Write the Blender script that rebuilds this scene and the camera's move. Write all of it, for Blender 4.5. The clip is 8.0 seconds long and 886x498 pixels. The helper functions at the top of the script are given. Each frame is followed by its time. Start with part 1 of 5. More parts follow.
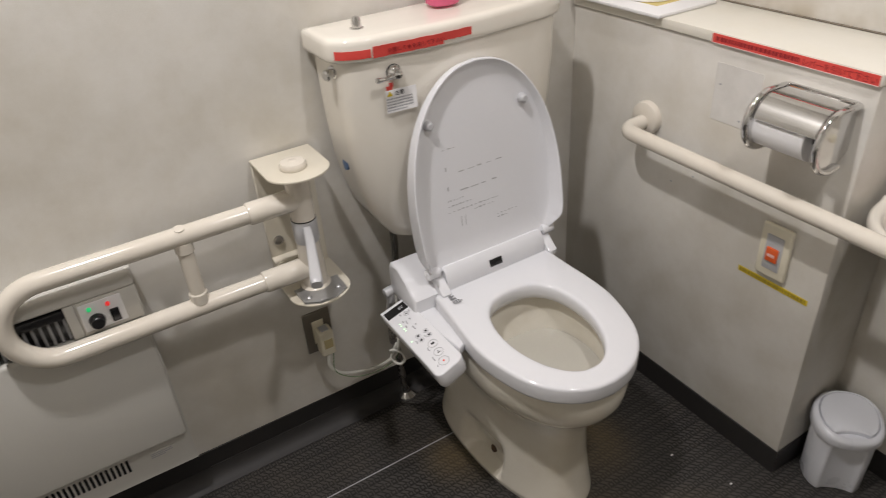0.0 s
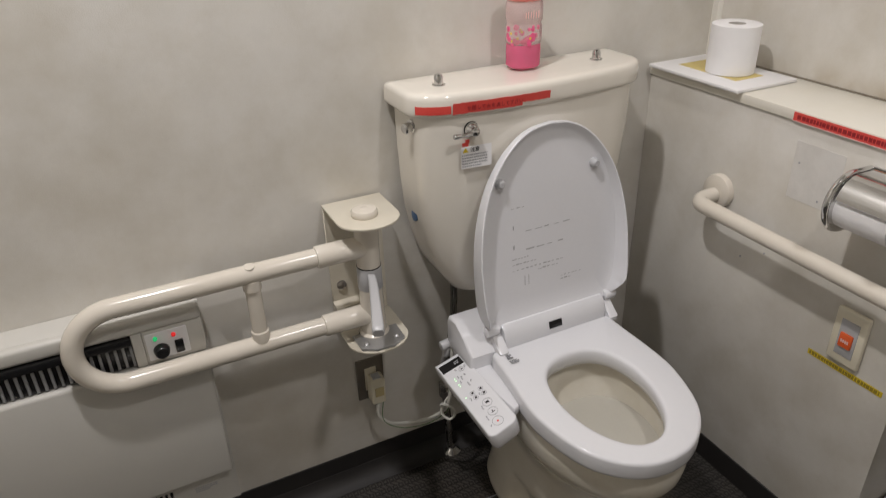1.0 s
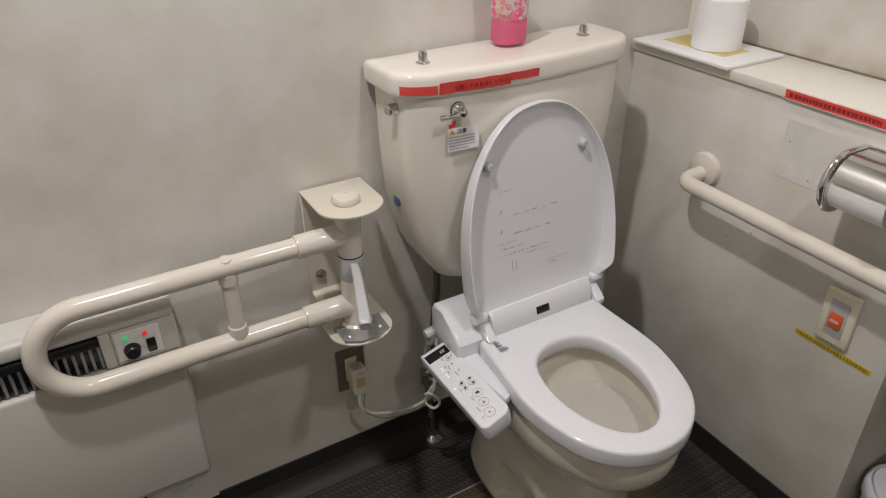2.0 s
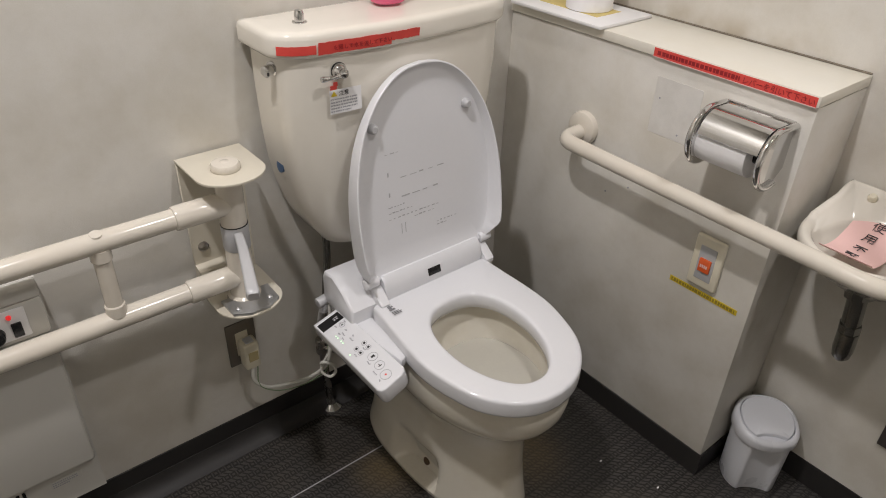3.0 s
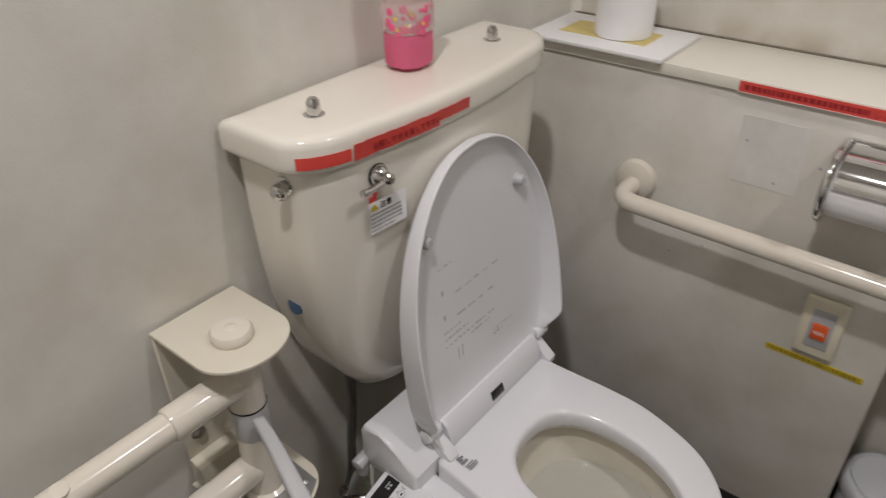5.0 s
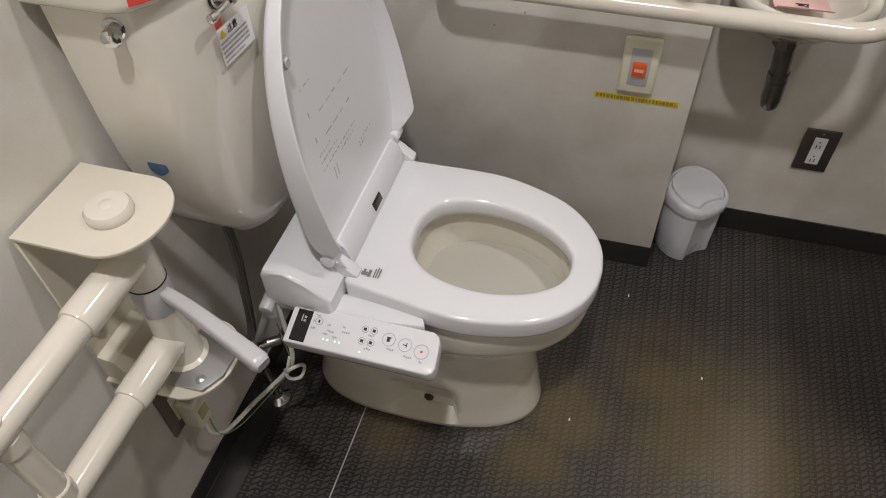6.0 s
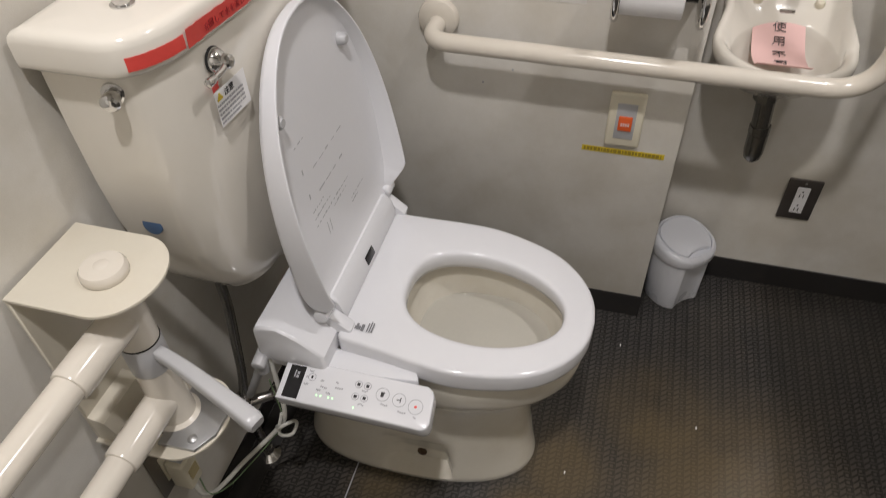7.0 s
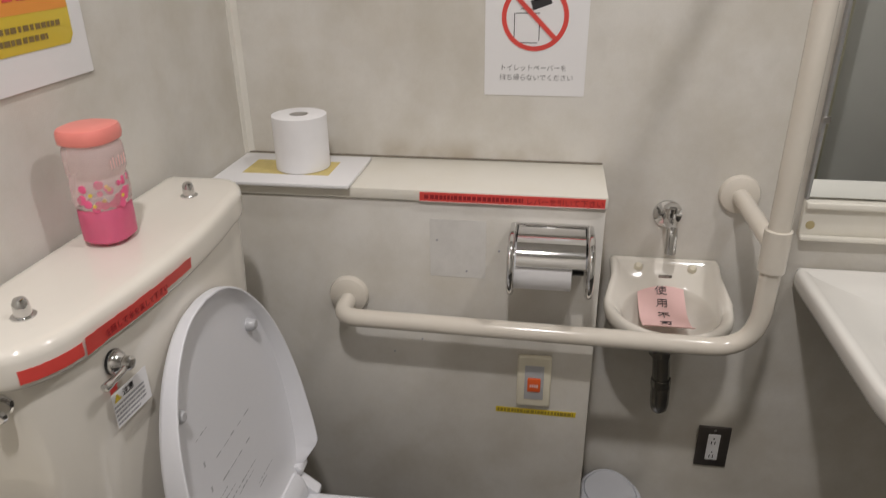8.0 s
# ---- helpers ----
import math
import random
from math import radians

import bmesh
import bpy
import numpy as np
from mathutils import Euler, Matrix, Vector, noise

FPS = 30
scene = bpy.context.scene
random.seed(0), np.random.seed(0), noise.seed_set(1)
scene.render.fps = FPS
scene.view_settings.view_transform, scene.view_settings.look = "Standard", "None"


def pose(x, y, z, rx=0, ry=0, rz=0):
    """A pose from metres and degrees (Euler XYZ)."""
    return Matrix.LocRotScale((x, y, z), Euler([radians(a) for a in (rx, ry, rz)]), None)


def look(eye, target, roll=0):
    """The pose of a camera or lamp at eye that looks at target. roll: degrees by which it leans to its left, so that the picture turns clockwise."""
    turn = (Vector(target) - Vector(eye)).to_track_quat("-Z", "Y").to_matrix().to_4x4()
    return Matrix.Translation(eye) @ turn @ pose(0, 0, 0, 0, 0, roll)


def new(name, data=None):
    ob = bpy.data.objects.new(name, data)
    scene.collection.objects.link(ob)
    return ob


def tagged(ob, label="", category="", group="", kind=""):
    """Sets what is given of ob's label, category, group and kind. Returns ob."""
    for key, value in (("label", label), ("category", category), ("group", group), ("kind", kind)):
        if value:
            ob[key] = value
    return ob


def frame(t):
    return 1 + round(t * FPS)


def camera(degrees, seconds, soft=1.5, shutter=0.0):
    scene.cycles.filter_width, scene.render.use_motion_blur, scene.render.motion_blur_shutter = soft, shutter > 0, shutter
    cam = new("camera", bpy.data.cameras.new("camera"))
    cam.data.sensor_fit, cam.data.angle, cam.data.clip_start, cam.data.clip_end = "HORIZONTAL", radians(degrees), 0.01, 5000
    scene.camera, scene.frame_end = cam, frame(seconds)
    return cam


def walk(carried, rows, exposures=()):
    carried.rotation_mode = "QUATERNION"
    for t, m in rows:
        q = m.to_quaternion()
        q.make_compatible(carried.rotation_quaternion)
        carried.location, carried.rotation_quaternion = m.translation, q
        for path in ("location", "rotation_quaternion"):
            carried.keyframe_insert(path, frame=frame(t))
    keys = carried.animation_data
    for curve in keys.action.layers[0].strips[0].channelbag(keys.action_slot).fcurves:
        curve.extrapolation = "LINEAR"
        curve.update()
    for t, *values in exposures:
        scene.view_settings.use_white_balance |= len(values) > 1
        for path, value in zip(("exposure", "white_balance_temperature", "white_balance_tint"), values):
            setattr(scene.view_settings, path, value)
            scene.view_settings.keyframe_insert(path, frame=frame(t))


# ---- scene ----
cam = camera(64.5, 8.0, soft=1.0, shutter=0.3)
PATH = [
    (0, (-1.196, -1.353, 1.417), (-0.365, 0.106, 0.331), -4.2),
    (0.5, (-1.218, -1.3182, 1.423), (-0.511, 0.19, 0.335), -2.6),
    (1, (-1.233, -1.326, 1.428), (-0.465, 0.253, 0.47), -1.6),
    (1.2, (-1.236, -1.322, 1.427), (-0.446, 0.269, 0.507), -1.2),
    (2.3, (-1.26, -1.222, 1.42), (-0.338, 0.188, 0.341), 0.1),
    (2.5, (-1.261, -1.23, 1.411), (-0.278, 0.124, 0.315), 1.0),
    (3, (-1.25, -1.246, 1.407), (-0.168, 0.032, 0.313), 2.1),
    (3.5, (-1.282, -1.195, 1.402), (-0.218, 0.121, 0.337), 0.6),
    (4, (-1.262, -1.072, 1.391), (-0.293, 0.325, 0.337), -0.4),
    (4.2, (-1.212, -1.003, 1.384), (-0.271, 0.425, 0.347), -0.4),
    (5.3, (-1.174, -0.666, 1.39), (0.23, 0.065, 0.167), 0.8),
    (5.5, (-1.208, -0.638, 1.388), (0.194, -0.122, 0.058), 2.6),
    (5.7, (-1.226, -0.635, 1.377), (0.117, -0.197, -0.038), 0.6),
    (5.8, (-1.237, -0.641, 1.373), (0.07, -0.21, -0.078), -0.8),
    (6, (-1.246, -0.635, 1.367), (0.028, -0.223, -0.119), -2.4),
    (6.5, (-1.257, -0.633, 1.372), (0.077, -0.231, -0.062), -2.9),
    (7, (-1.245, -0.628, 1.38), (0.131, -0.224, -0.014), -1.9),
    (7.2, (-1.246, -0.637, 1.396), (0.275, -0.198, 0.175), -2.1),
    (7.3, (-1.241, -0.637, 1.407), (0.342, -0.205, 0.263), -1.7),
    (7.5, (-1.236, -0.64, 1.416), (0.439, -0.264, 0.391), -0.9),
    (8, (-1.228, -0.662, 1.436), (0.566, -0.375, 0.599), -0.7),
]
EXPOSURE = [(0.0, 0.0), (0.5, -0.04), (1.0, -0.28), (1.2, -0.3), (2.5, -0.17), (3.0, -0.13), (3.5, -0.15), (4.0, -0.29), (5.3, -0.48), (5.5, -0.48), (5.9, -0.2), (6.5, -0.06), (7.0, -0.15), (7.5, -0.42), (8.0, -0.46)]
walk(cam, [(t, look(eye, target, roll)) for t, eye, target, roll in PATH], EXPOSURE)

# ---- world and lamps ----
world = bpy.data.worlds.new("world")
world.use_nodes = True
world.node_tree.nodes["Background"].inputs[0].default_value = (0.02, 0.02, 0.02, 1)
scene.world = world
LAMPS = [(-1.34, -0.60, 29.5, 0.11), (-0.50, -1.42, 15.0, 0.14)]
LAMP_COLOUR = (0.965, 0.93, 0.932)
CEIL = 2.70


# ---- materials ----
def pbr(name, base, rough=0.4, metal=0.0, var=0.05, scale=6.0, grain=180.0, bump=0.05, depth=0.001, coat=0.0,
        dirt=None, dirt_scale=3.0, dirt_amount=0.3, rough_var=0.08, stain=None, stain_scale=8.0, stain_amount=0.3):
    """A surface with two scales of colour variation, uneven gloss, fine relief and optional stains."""
    m = bpy.data.materials.new(name)
    m.use_nodes = True
    nt = m.node_tree
    b = nt.nodes["Principled BSDF"]
    b.inputs["Metallic"].default_value = metal
    if coat:
        b.inputs["Coat Weight"].default_value = coat
        b.inputs["Coat Roughness"].default_value = 0.05
    tc = nt.nodes.new("ShaderNodeTexCoord")

    def noise_node(sc, detail=4.0):
        n = nt.nodes.new("ShaderNodeTexNoise")
        n.inputs["Scale"].default_value = sc
        n.inputs["Detail"].default_value = detail
        nt.links.new(tc.outputs["Object"], n.inputs["Vector"])
        return n

    big, fine = noise_node(scale), noise_node(grain, 2.0)
    add = nt.nodes.new("ShaderNodeMath")
    add.operation = "MULTIPLY_ADD"
    nt.links.new(fine.outputs[0], add.inputs[0])
    add.inputs[1].default_value = 0.35
    nt.links.new(big.outputs[0], add.inputs[2])
    ramp = nt.nodes.new("ShaderNodeMapRange")
    ramp.inputs[1].default_value, ramp.inputs[2].default_value = 0.3, 1.05
    ramp.inputs[3].default_value, ramp.inputs[4].default_value = 1 - var, 1 + var
    nt.links.new(add.outputs[0], ramp.inputs[0])
    mul = nt.nodes.new("ShaderNodeVectorMath")
    mul.operation = "SCALE"
    mul.inputs[0].default_value = base
    nt.links.new(ramp.outputs[0], mul.inputs["Scale"])
    colour = mul.outputs[0]
    for dirt, dirt_scale, dirt_amount in ((dirt, dirt_scale, dirt_amount), (stain, stain_scale, stain_amount)):
        if not dirt:
            continue
        d = noise_node(dirt_scale, 7.0)
        d.inputs["Roughness"].default_value = 0.62
        dr = nt.nodes.new("ShaderNodeMapRange")
        dr.inputs[1].default_value, dr.inputs[2].default_value = 0.45, 0.72
        dr.inputs[3].default_value, dr.inputs[4].default_value = 0.0, dirt_amount
        nt.links.new(d.outputs[0], dr.inputs[0])
        mix = nt.nodes.new("ShaderNodeMix")
        mix.data_type = "RGBA"
        nt.links.new(dr.outputs[0], mix.inputs[0])
        nt.links.new(colour, mix.inputs[6])
        mix.inputs[7].default_value = (*dirt, 1)
        colour = mix.outputs[2]
    nt.links.new(colour, b.inputs["Base Color"])
    rr = nt.nodes.new("ShaderNodeMapRange")
    rr.inputs[3].default_value, rr.inputs[4].default_value = max(0.02, rough - rough_var * rough), rough * (1 + rough_var)
    nt.links.new(big.outputs[0], rr.inputs[0])
    nt.links.new(rr.outputs[0], b.inputs["Roughness"])
    if bump:
        bp = nt.nodes.new("ShaderNodeBump")
        bp.inputs["Strength"].default_value, bp.inputs["Distance"].default_value = bump, depth
        nt.links.new(fine.outputs[0], bp.inputs["Height"])
        nt.links.new(bp.outputs[0], b.inputs["Normal"])
    return m


def glow(name, colour, strength):
    m = bpy.data.materials.new(name)
    m.use_nodes = True
    b = m.node_tree.nodes["Principled BSDF"]
    b.inputs["Base Color"].default_value = (*colour, 1)
    b.inputs["Emission Color"].default_value = (*colour, 1)
    b.inputs["Emission Strength"].default_value = strength
    return m


def clear(name, colour, rough=0.08, ior=1.3, weight=0.85):
    m = pbr(name, colour, rough, bump=0)
    b = m.node_tree.nodes["Principled BSDF"]
    b.inputs["Transmission Weight"].default_value = weight
    b.inputs["IOR"].default_value = ior
    return m


def floor_material():
    """Dark vinyl sheet with a small pressed grid, a dull sheen and a worn brown patch before the toilet."""
    m = pbr("floor_vinyl", (0.056, 0.052, 0.048), 0.34, var=0.22, scale=14, grain=320, bump=0, dirt=(0.076, 0.062, 0.046),
            dirt_scale=3.5, dirt_amount=0.55, rough_var=0.12)
    nt = m.node_tree
    b = nt.nodes["Principled BSDF"]
    base = b.inputs["Base Color"].links[0].from_socket
    tc = nt.nodes.new("ShaderNodeTexCoord")

    def math_node(op, a, c):
        n = nt.nodes.new("ShaderNodeMath")
        n.operation = op
        for k, v in enumerate((a, c)):
            if isinstance(v, (int, float)):
                n.inputs[k].default_value = v
            else:
                nt.links.new(v, n.inputs[k])
        return n.outputs[0]

    warp = nt.nodes.new("ShaderNodeTexNoise")
    warp.inputs["Scale"].default_value = 5.0
    warp.inputs["Detail"].default_value = 6.0
    nt.links.new(tc.outputs["Object"], warp.inputs["Vector"])
    worn = 0.0
    for x, y, r in ((-0.31, -0.85, 0.24), (-0.45, -0.98, 0.38), (-0.46, -0.66, 0.18), (-0.60, -0.60, 0.14), (-0.30, -0.45, 0.17), (-0.60, -0.30, 0.12)):
        dist = nt.nodes.new("ShaderNodeVectorMath")
        dist.operation = "DISTANCE"
        nt.links.new(tc.outputs["Object"], dist.inputs[0])
        dist.inputs[1].default_value = (x, y, 0)
        fall = nt.nodes.new("ShaderNodeMapRange")
        fall.interpolation_type = "SMOOTHSTEP"
        fall.inputs[1].default_value, fall.inputs[2].default_value, fall.inputs[3].default_value, fall.inputs[4].default_value = 0.0, r, 1.0, 0.0
        nt.links.new(dist.outputs["Value"], fall.inputs[0])
        worn = math_node("MAXIMUM", worn, fall.outputs[0])
    worn = math_node("MULTIPLY", worn, math_node("ADD", math_node("MULTIPLY", warp.outputs[0], 2.1), -0.2))
    worn = math_node("MINIMUM", worn, 0.8)
    mix = nt.nodes.new("ShaderNodeMix")
    mix.data_type = "RGBA"
    nt.links.new(worn, mix.inputs[0])
    nt.links.new(base, mix.inputs[6])
    mix.inputs[7].default_value = (0.122, 0.089, 0.045, 1)
    # pressed grid with a small figure in each cell
    sep = nt.nodes.new("ShaderNodeSeparateXYZ")
    nt.links.new(tc.outputs["Object"], sep.inputs[0])
    row, cell = 0.028, 0.0165

    def centred(axis_out, p):
        return math_node("SUBTRACT", math_node("FRACT", math_node("MULTIPLY", axis_out, 1 / p), 0), 0.5)

    u, v = centred(sep.outputs[0], cell), centred(sep.outputs[1], row)
    lines = math_node("GREATER_THAN", math_node("ABSOLUTE", v, 0), 0.455)
    side = math_node("MULTIPLY", math_node("ABSOLUTE", math_node("ADD", v, 0.21), 0), row)
    reach = math_node("MAXIMUM", math_node("MULTIPLY", math_node("ABSOLUTE", u, 0), cell), side)
    squares = math_node("LESS_THAN", math_node("ABSOLUTE", math_node("SUBTRACT", reach, 0.0050), 0), 0.0019)
    strip = math_node("LESS_THAN", math_node("MULTIPLY", math_node("ABSOLUTE", math_node("SUBTRACT", v, 0.22), 0), row), 0.0062)
    slant = math_node("LESS_THAN", centred(math_node("ADD", sep.outputs[0], math_node("MULTIPLY", sep.outputs[1], 0.8)), 0.0140), -0.12)
    figure = math_node("MAXIMUM", squares, math_node("MULTIPLY", strip, slant))
    relief = math_node("SUBTRACT", 1.0, math_node("MAXIMUM", lines, math_node("MULTIPLY", figure, 0.75)))
    flat = math_node("SUBTRACT", 1.0, math_node("MULTIPLY", worn, 0.75))
    relief = math_node("MULTIPLY", relief, flat)
    bp = nt.nodes.new("ShaderNodeBump")
    bp.inputs["Strength"].default_value, bp.inputs["Distance"].default_value = 1.0, 0.0034
    nt.links.new(relief, bp.inputs["Height"])
    nt.links.new(bp.outputs[0], b.inputs["Normal"])
    dark = nt.nodes.new("ShaderNodeVectorMath")
    dark.operation = "SCALE"
    nt.links.new(mix.outputs[2], dark.inputs[0])
    shade = math_node("ADD", math_node("MULTIPLY", math_node("SUBTRACT", 1.0, math_node("MULTIPLY", math_node("MAXIMUM", math_node("MULTIPLY", lines, 0.9), figure), flat)), 0.80), 0.34)
    nt.links.new(shade, dark.inputs["Scale"])
    nt.links.new(dark.outputs[0], b.inputs["Base Color"])
    return m


WALL = pbr("wall_vinyl", (0.682, 0.658, 0.610), 0.60, var=0.07, scale=22, grain=420, bump=0.3, depth=0.001,
           dirt=(0.49, 0.445, 0.36), dirt_scale=2.6, dirt_amount=0.66, stain=(0.47, 0.435, 0.365), stain_scale=11.0, stain_amount=0.42)


def grimy_wall():
    """The wall vinyl with a smeared brown grime line above the ledge."""
    m = WALL.copy()
    nt = m.node_tree
    b = nt.nodes["Principled BSDF"]
    base = b.inputs["Base Color"].links[0].from_socket
    tc = nt.nodes.new("ShaderNodeTexCoord")
    sep = nt.nodes.new("ShaderNodeSeparateXYZ")
    nt.links.new(tc.outputs["Object"], sep.inputs[0])
    band = nt.nodes.new("ShaderNodeMapRange")
    band.interpolation_type = "SMOOTHSTEP"
    for k, v in ((1, 0.985), (2, 1.045), (3, 1.0), (4, 0.0)):
        band.inputs[k].default_value = v
    nt.links.new(sep.outputs[2], band.inputs[0])
    reach = nt.nodes.new("ShaderNodeMapRange")
    for k, v in ((1, -0.80), (2, -0.74), (3, 0.0), (4, 1.0)):
        reach.inputs[k].default_value = v
    nt.links.new(sep.outputs[1], reach.inputs[0])
    smear = nt.nodes.new("ShaderNodeTexNoise")
    smear.inputs["Scale"].default_value, smear.inputs["Detail"].default_value = 9.0, 6.0
    nt.links.new(tc.outputs["Object"], smear.inputs["Vector"])
    cut = nt.nodes.new("ShaderNodeMapRange")
    for k, v in ((1, 0.38), (2, 0.66), (3, 0.0), (4, 0.75)):
        cut.inputs[k].default_value = v
    nt.links.new(smear.outputs[0], cut.inputs[0])
    fac = cut.outputs[0]
    for other in (band, reach):
        mul = nt.nodes.new("ShaderNodeMath")
        mul.operation = "MULTIPLY"
        nt.links.new(fac, mul.inputs[0])
        nt.links.new(other.outputs[0], mul.inputs[1])
        fac = mul.outputs[0]
    mix = nt.nodes.new("ShaderNodeMix")
    mix.data_type = "RGBA"
    nt.links.new(fac, mix.inputs[0])
    nt.links.new(base, mix.inputs[6])
    mix.inputs[7].default_value = (0.40, 0.34, 0.25, 1)
    nt.links.new(mix.outputs[2], b.inputs["Base Color"])
    return m


WALL_GRIMY = grimy_wall()
FLOOR = floor_material()
COVE = pbr("floor_cove", (0.020, 0.018, 0.017), 0.65, var=0.25, scale=12, grain=240, bump=0.15)
BASE = pbr("baseboard_vinyl", (0.020, 0.018, 0.017), 0.45, var=0.2, bump=0.1)
# The ceiling is never in view; its colour is greyed so less light bounces.
CEILING = pbr("ceiling_board", (0.60, 0.59, 0.56), 0.8, bump=0.2)
IVORY = pbr("ivory_ceramic", (0.76, 0.72, 0.645), 0.10, var=0.02, scale=3, grain=60, bump=0.0, coat=0.3,
            dirt=(0.62, 0.55, 0.42), dirt_scale=5, dirt_amount=0.15)
BOWL = pbr("bowl_ceramic", (0.73, 0.69, 0.60), 0.12, var=0.03, bump=0.0, coat=0.3, dirt=(0.52, 0.44, 0.30), dirt_scale=7, dirt_amount=0.3)
WHITE = pbr("white_seat_plastic", (0.72, 0.72, 0.742), 0.11, var=0.02, scale=4, grain=90, bump=0.01)
WHITE_MATT = pbr("white_lid_plastic", (0.74, 0.74, 0.765), 0.30, var=0.03, scale=4, grain=140, bump=0.03)
CREAM = pbr("cream_resin", (0.69, 0.64, 0.56), 0.15, var=0.03, scale=7, grain=120, bump=0.03, dirt=(0.58, 0.50, 0.38), dirt_scale=9, dirt_amount=0.2)
CREAM_METAL = pbr("cream_painted_steel", (0.66, 0.615, 0.515), 0.33, var=0.03, bump=0.05, dirt=(0.55, 0.47, 0.35), dirt_scale=11, dirt_amount=0.2)
CHROME = pbr("chrome", (0.66, 0.655, 0.65), 0.07, 1.0, var=0.06, scale=14, bump=0.02, rough_var=0.6)
DULL = pbr("dull_chrome", (0.40, 0.38, 0.36), 0.28, 1.0, var=0.2, scale=30, bump=0.05, rough_var=0.5)
GREY = pbr("grey_plastic", (0.47, 0.47, 0.48), 0.3, var=0.04, bump=0.03)
STEEL = pbr("grey_zinc", (0.42, 0.42, 0.42), 0.35, 0.7, var=0.1, bump=0.05)
RUST = pbr("rusty_iron", (0.09, 0.055, 0.03), 0.7, 0.3, var=0.4, scale=60, bump=0.2)
DARK = pbr("dark_rubber", (0.045, 0.042, 0.038), 0.5, var=0.2, bump=0.1)
BLACK = pbr("black_plastic", (0.012, 0.012, 0.013), 0.25, var=0.2)
PAPER = pbr("tissue_paper", (0.84, 0.83, 0.83), 0.9, var=0.03, scale=30, grain=600, bump=0.3, depth=0.0006)
SHEET = pbr("white_sheet", (0.80, 0.79, 0.79), 0.45, var=0.02)
RED = pbr("red_tape", (0.70, 0.075, 0.062), 0.35, var=0.12, scale=25, bump=0.03)
REDINK = pbr("dark_red_ink", (0.30, 0.015, 0.02), 0.5)
PINK = pbr("pink_paper", (0.85, 0.56, 0.53), 0.7, var=0.04, bump=0.05)
INK = pbr("black_ink", (0.03, 0.028, 0.03), 0.6)
POSTERINK = pbr("brown_ink", (0.22, 0.15, 0.05), 0.6)
CARD = pbr("grey_card", (0.50, 0.47, 0.43), 0.7, var=0.08)
MIDINK = pbr("worn_ink", (0.20, 0.20, 0.21), 0.6)
GREYINK = pbr("grey_ink", (0.36, 0.36, 0.38), 0.6)
YELLOW = pbr("yellow_tape", (0.66, 0.50, 0.03), 0.4, var=0.1, scale=30)
YELLOW_CARD = pbr("yellow_card", (0.80, 0.60, 0.05), 0.45, var=0.03)
FADED = pbr("faded_yellow_tape", (0.62, 0.50, 0.19), 0.55, var=0.15, scale=35)
ORANGE = pbr("orange_plastic", (0.80, 0.13, 0.03), 0.3, var=0.04)
ORANGE_CARD = pbr("orange_card", (0.83, 0.32, 0.05), 0.45, var=0.03)
BLUE = pbr("blue_sticker", (0.07, 0.13, 0.24), 0.4)
GRILLE = pbr("grille_grey", (0.27, 0.27, 0.27), 0.4, var=0.1, bump=0.03)
HEATER = pbr("heater_enamel", (0.57, 0.555, 0.515), 0.35, var=0.03, scale=4, bump=0.04, dirt=(0.52, 0.49, 0.42), dirt_scale=4, dirt_amount=0.2)
BIN = pbr("bin_plastic", (0.70, 0.71, 0.75), 0.28, var=0.03, bump=0.03)
PIPE = pbr("dark_pipe", (0.24, 0.235, 0.22), 0.20, 0.85, var=0.2, scale=20, bump=0.04)
BRONZE = pbr("bronze_plate", (0.13, 0.115, 0.105), 0.38, 0.7, var=0.1, bump=0.03)
STEEL_PLATE = pbr("steel_plate", (0.24, 0.215, 0.18), 0.36, 0.7, var=0.1, bump=0.03)
PLUG = pbr("yellowed_plug", (0.73, 0.68, 0.54), 0.35, var=0.05)
TANTAPE = pbr("old_label", (0.46, 0.38, 0.20), 0.5, var=0.1)
CORD = pbr("white_cord", (0.66, 0.65, 0.60), 0.45, var=0.05)
GREEN_CORD = pbr("green_cord", (0.16, 0.24, 0.12), 0.45)
LEDGE = pbr("ledge_laminate", (0.77, 0.74, 0.66), 0.35, var=0.03, bump=0.03, dirt=(0.6, 0.54, 0.40), dirt_scale=6, dirt_amount=0.25)
TRIM = pbr("corner_plastic", (0.74, 0.715, 0.655), 0.4, var=0.04, bump=0.04, dirt=(0.60, 0.55, 0.44), dirt_scale=8, dirt_amount=0.3)
PATCH = pbr("light_patch", (0.72, 0.70, 0.665), 0.6, var=0.06, scale=22, grain=420, bump=0.3, stain=(0.50, 0.48, 0.44), stain_scale=14.0, stain_amount=0.4)
OLIVE = pbr("olive_frame", (0.46, 0.44, 0.33), 0.45, var=0.06)
DOOR = pbr("door_grey", (0.64, 0.64, 0.61), 0.5, var=0.04)
GEL = clear("pink_gel", (0.93, 0.20, 0.36), 0.06, 1.33, 0.45)
BOTTLE = clear("clear_pink_plastic", (0.97, 0.80, 0.80), 0.15, 1.12, 0.75)
PEACH = pbr("peach_cap", (0.88, 0.27, 0.23), 0.3, var=0.04)
HOTPINK = pbr("pink_print", (0.85, 0.12, 0.28), 0.4)
MIRROR = pbr("mirror_silver", (0.86, 0.88, 0.86), 0.02, 1.0, var=0.0, bump=0)
SEAL = pbr("brown_sealant", (0.20, 0.17, 0.13), 0.7, var=0.3, scale=40)
TAPEINK = pbr("dark_tape_ink", (0.30, 0.22, 0.03), 0.5)
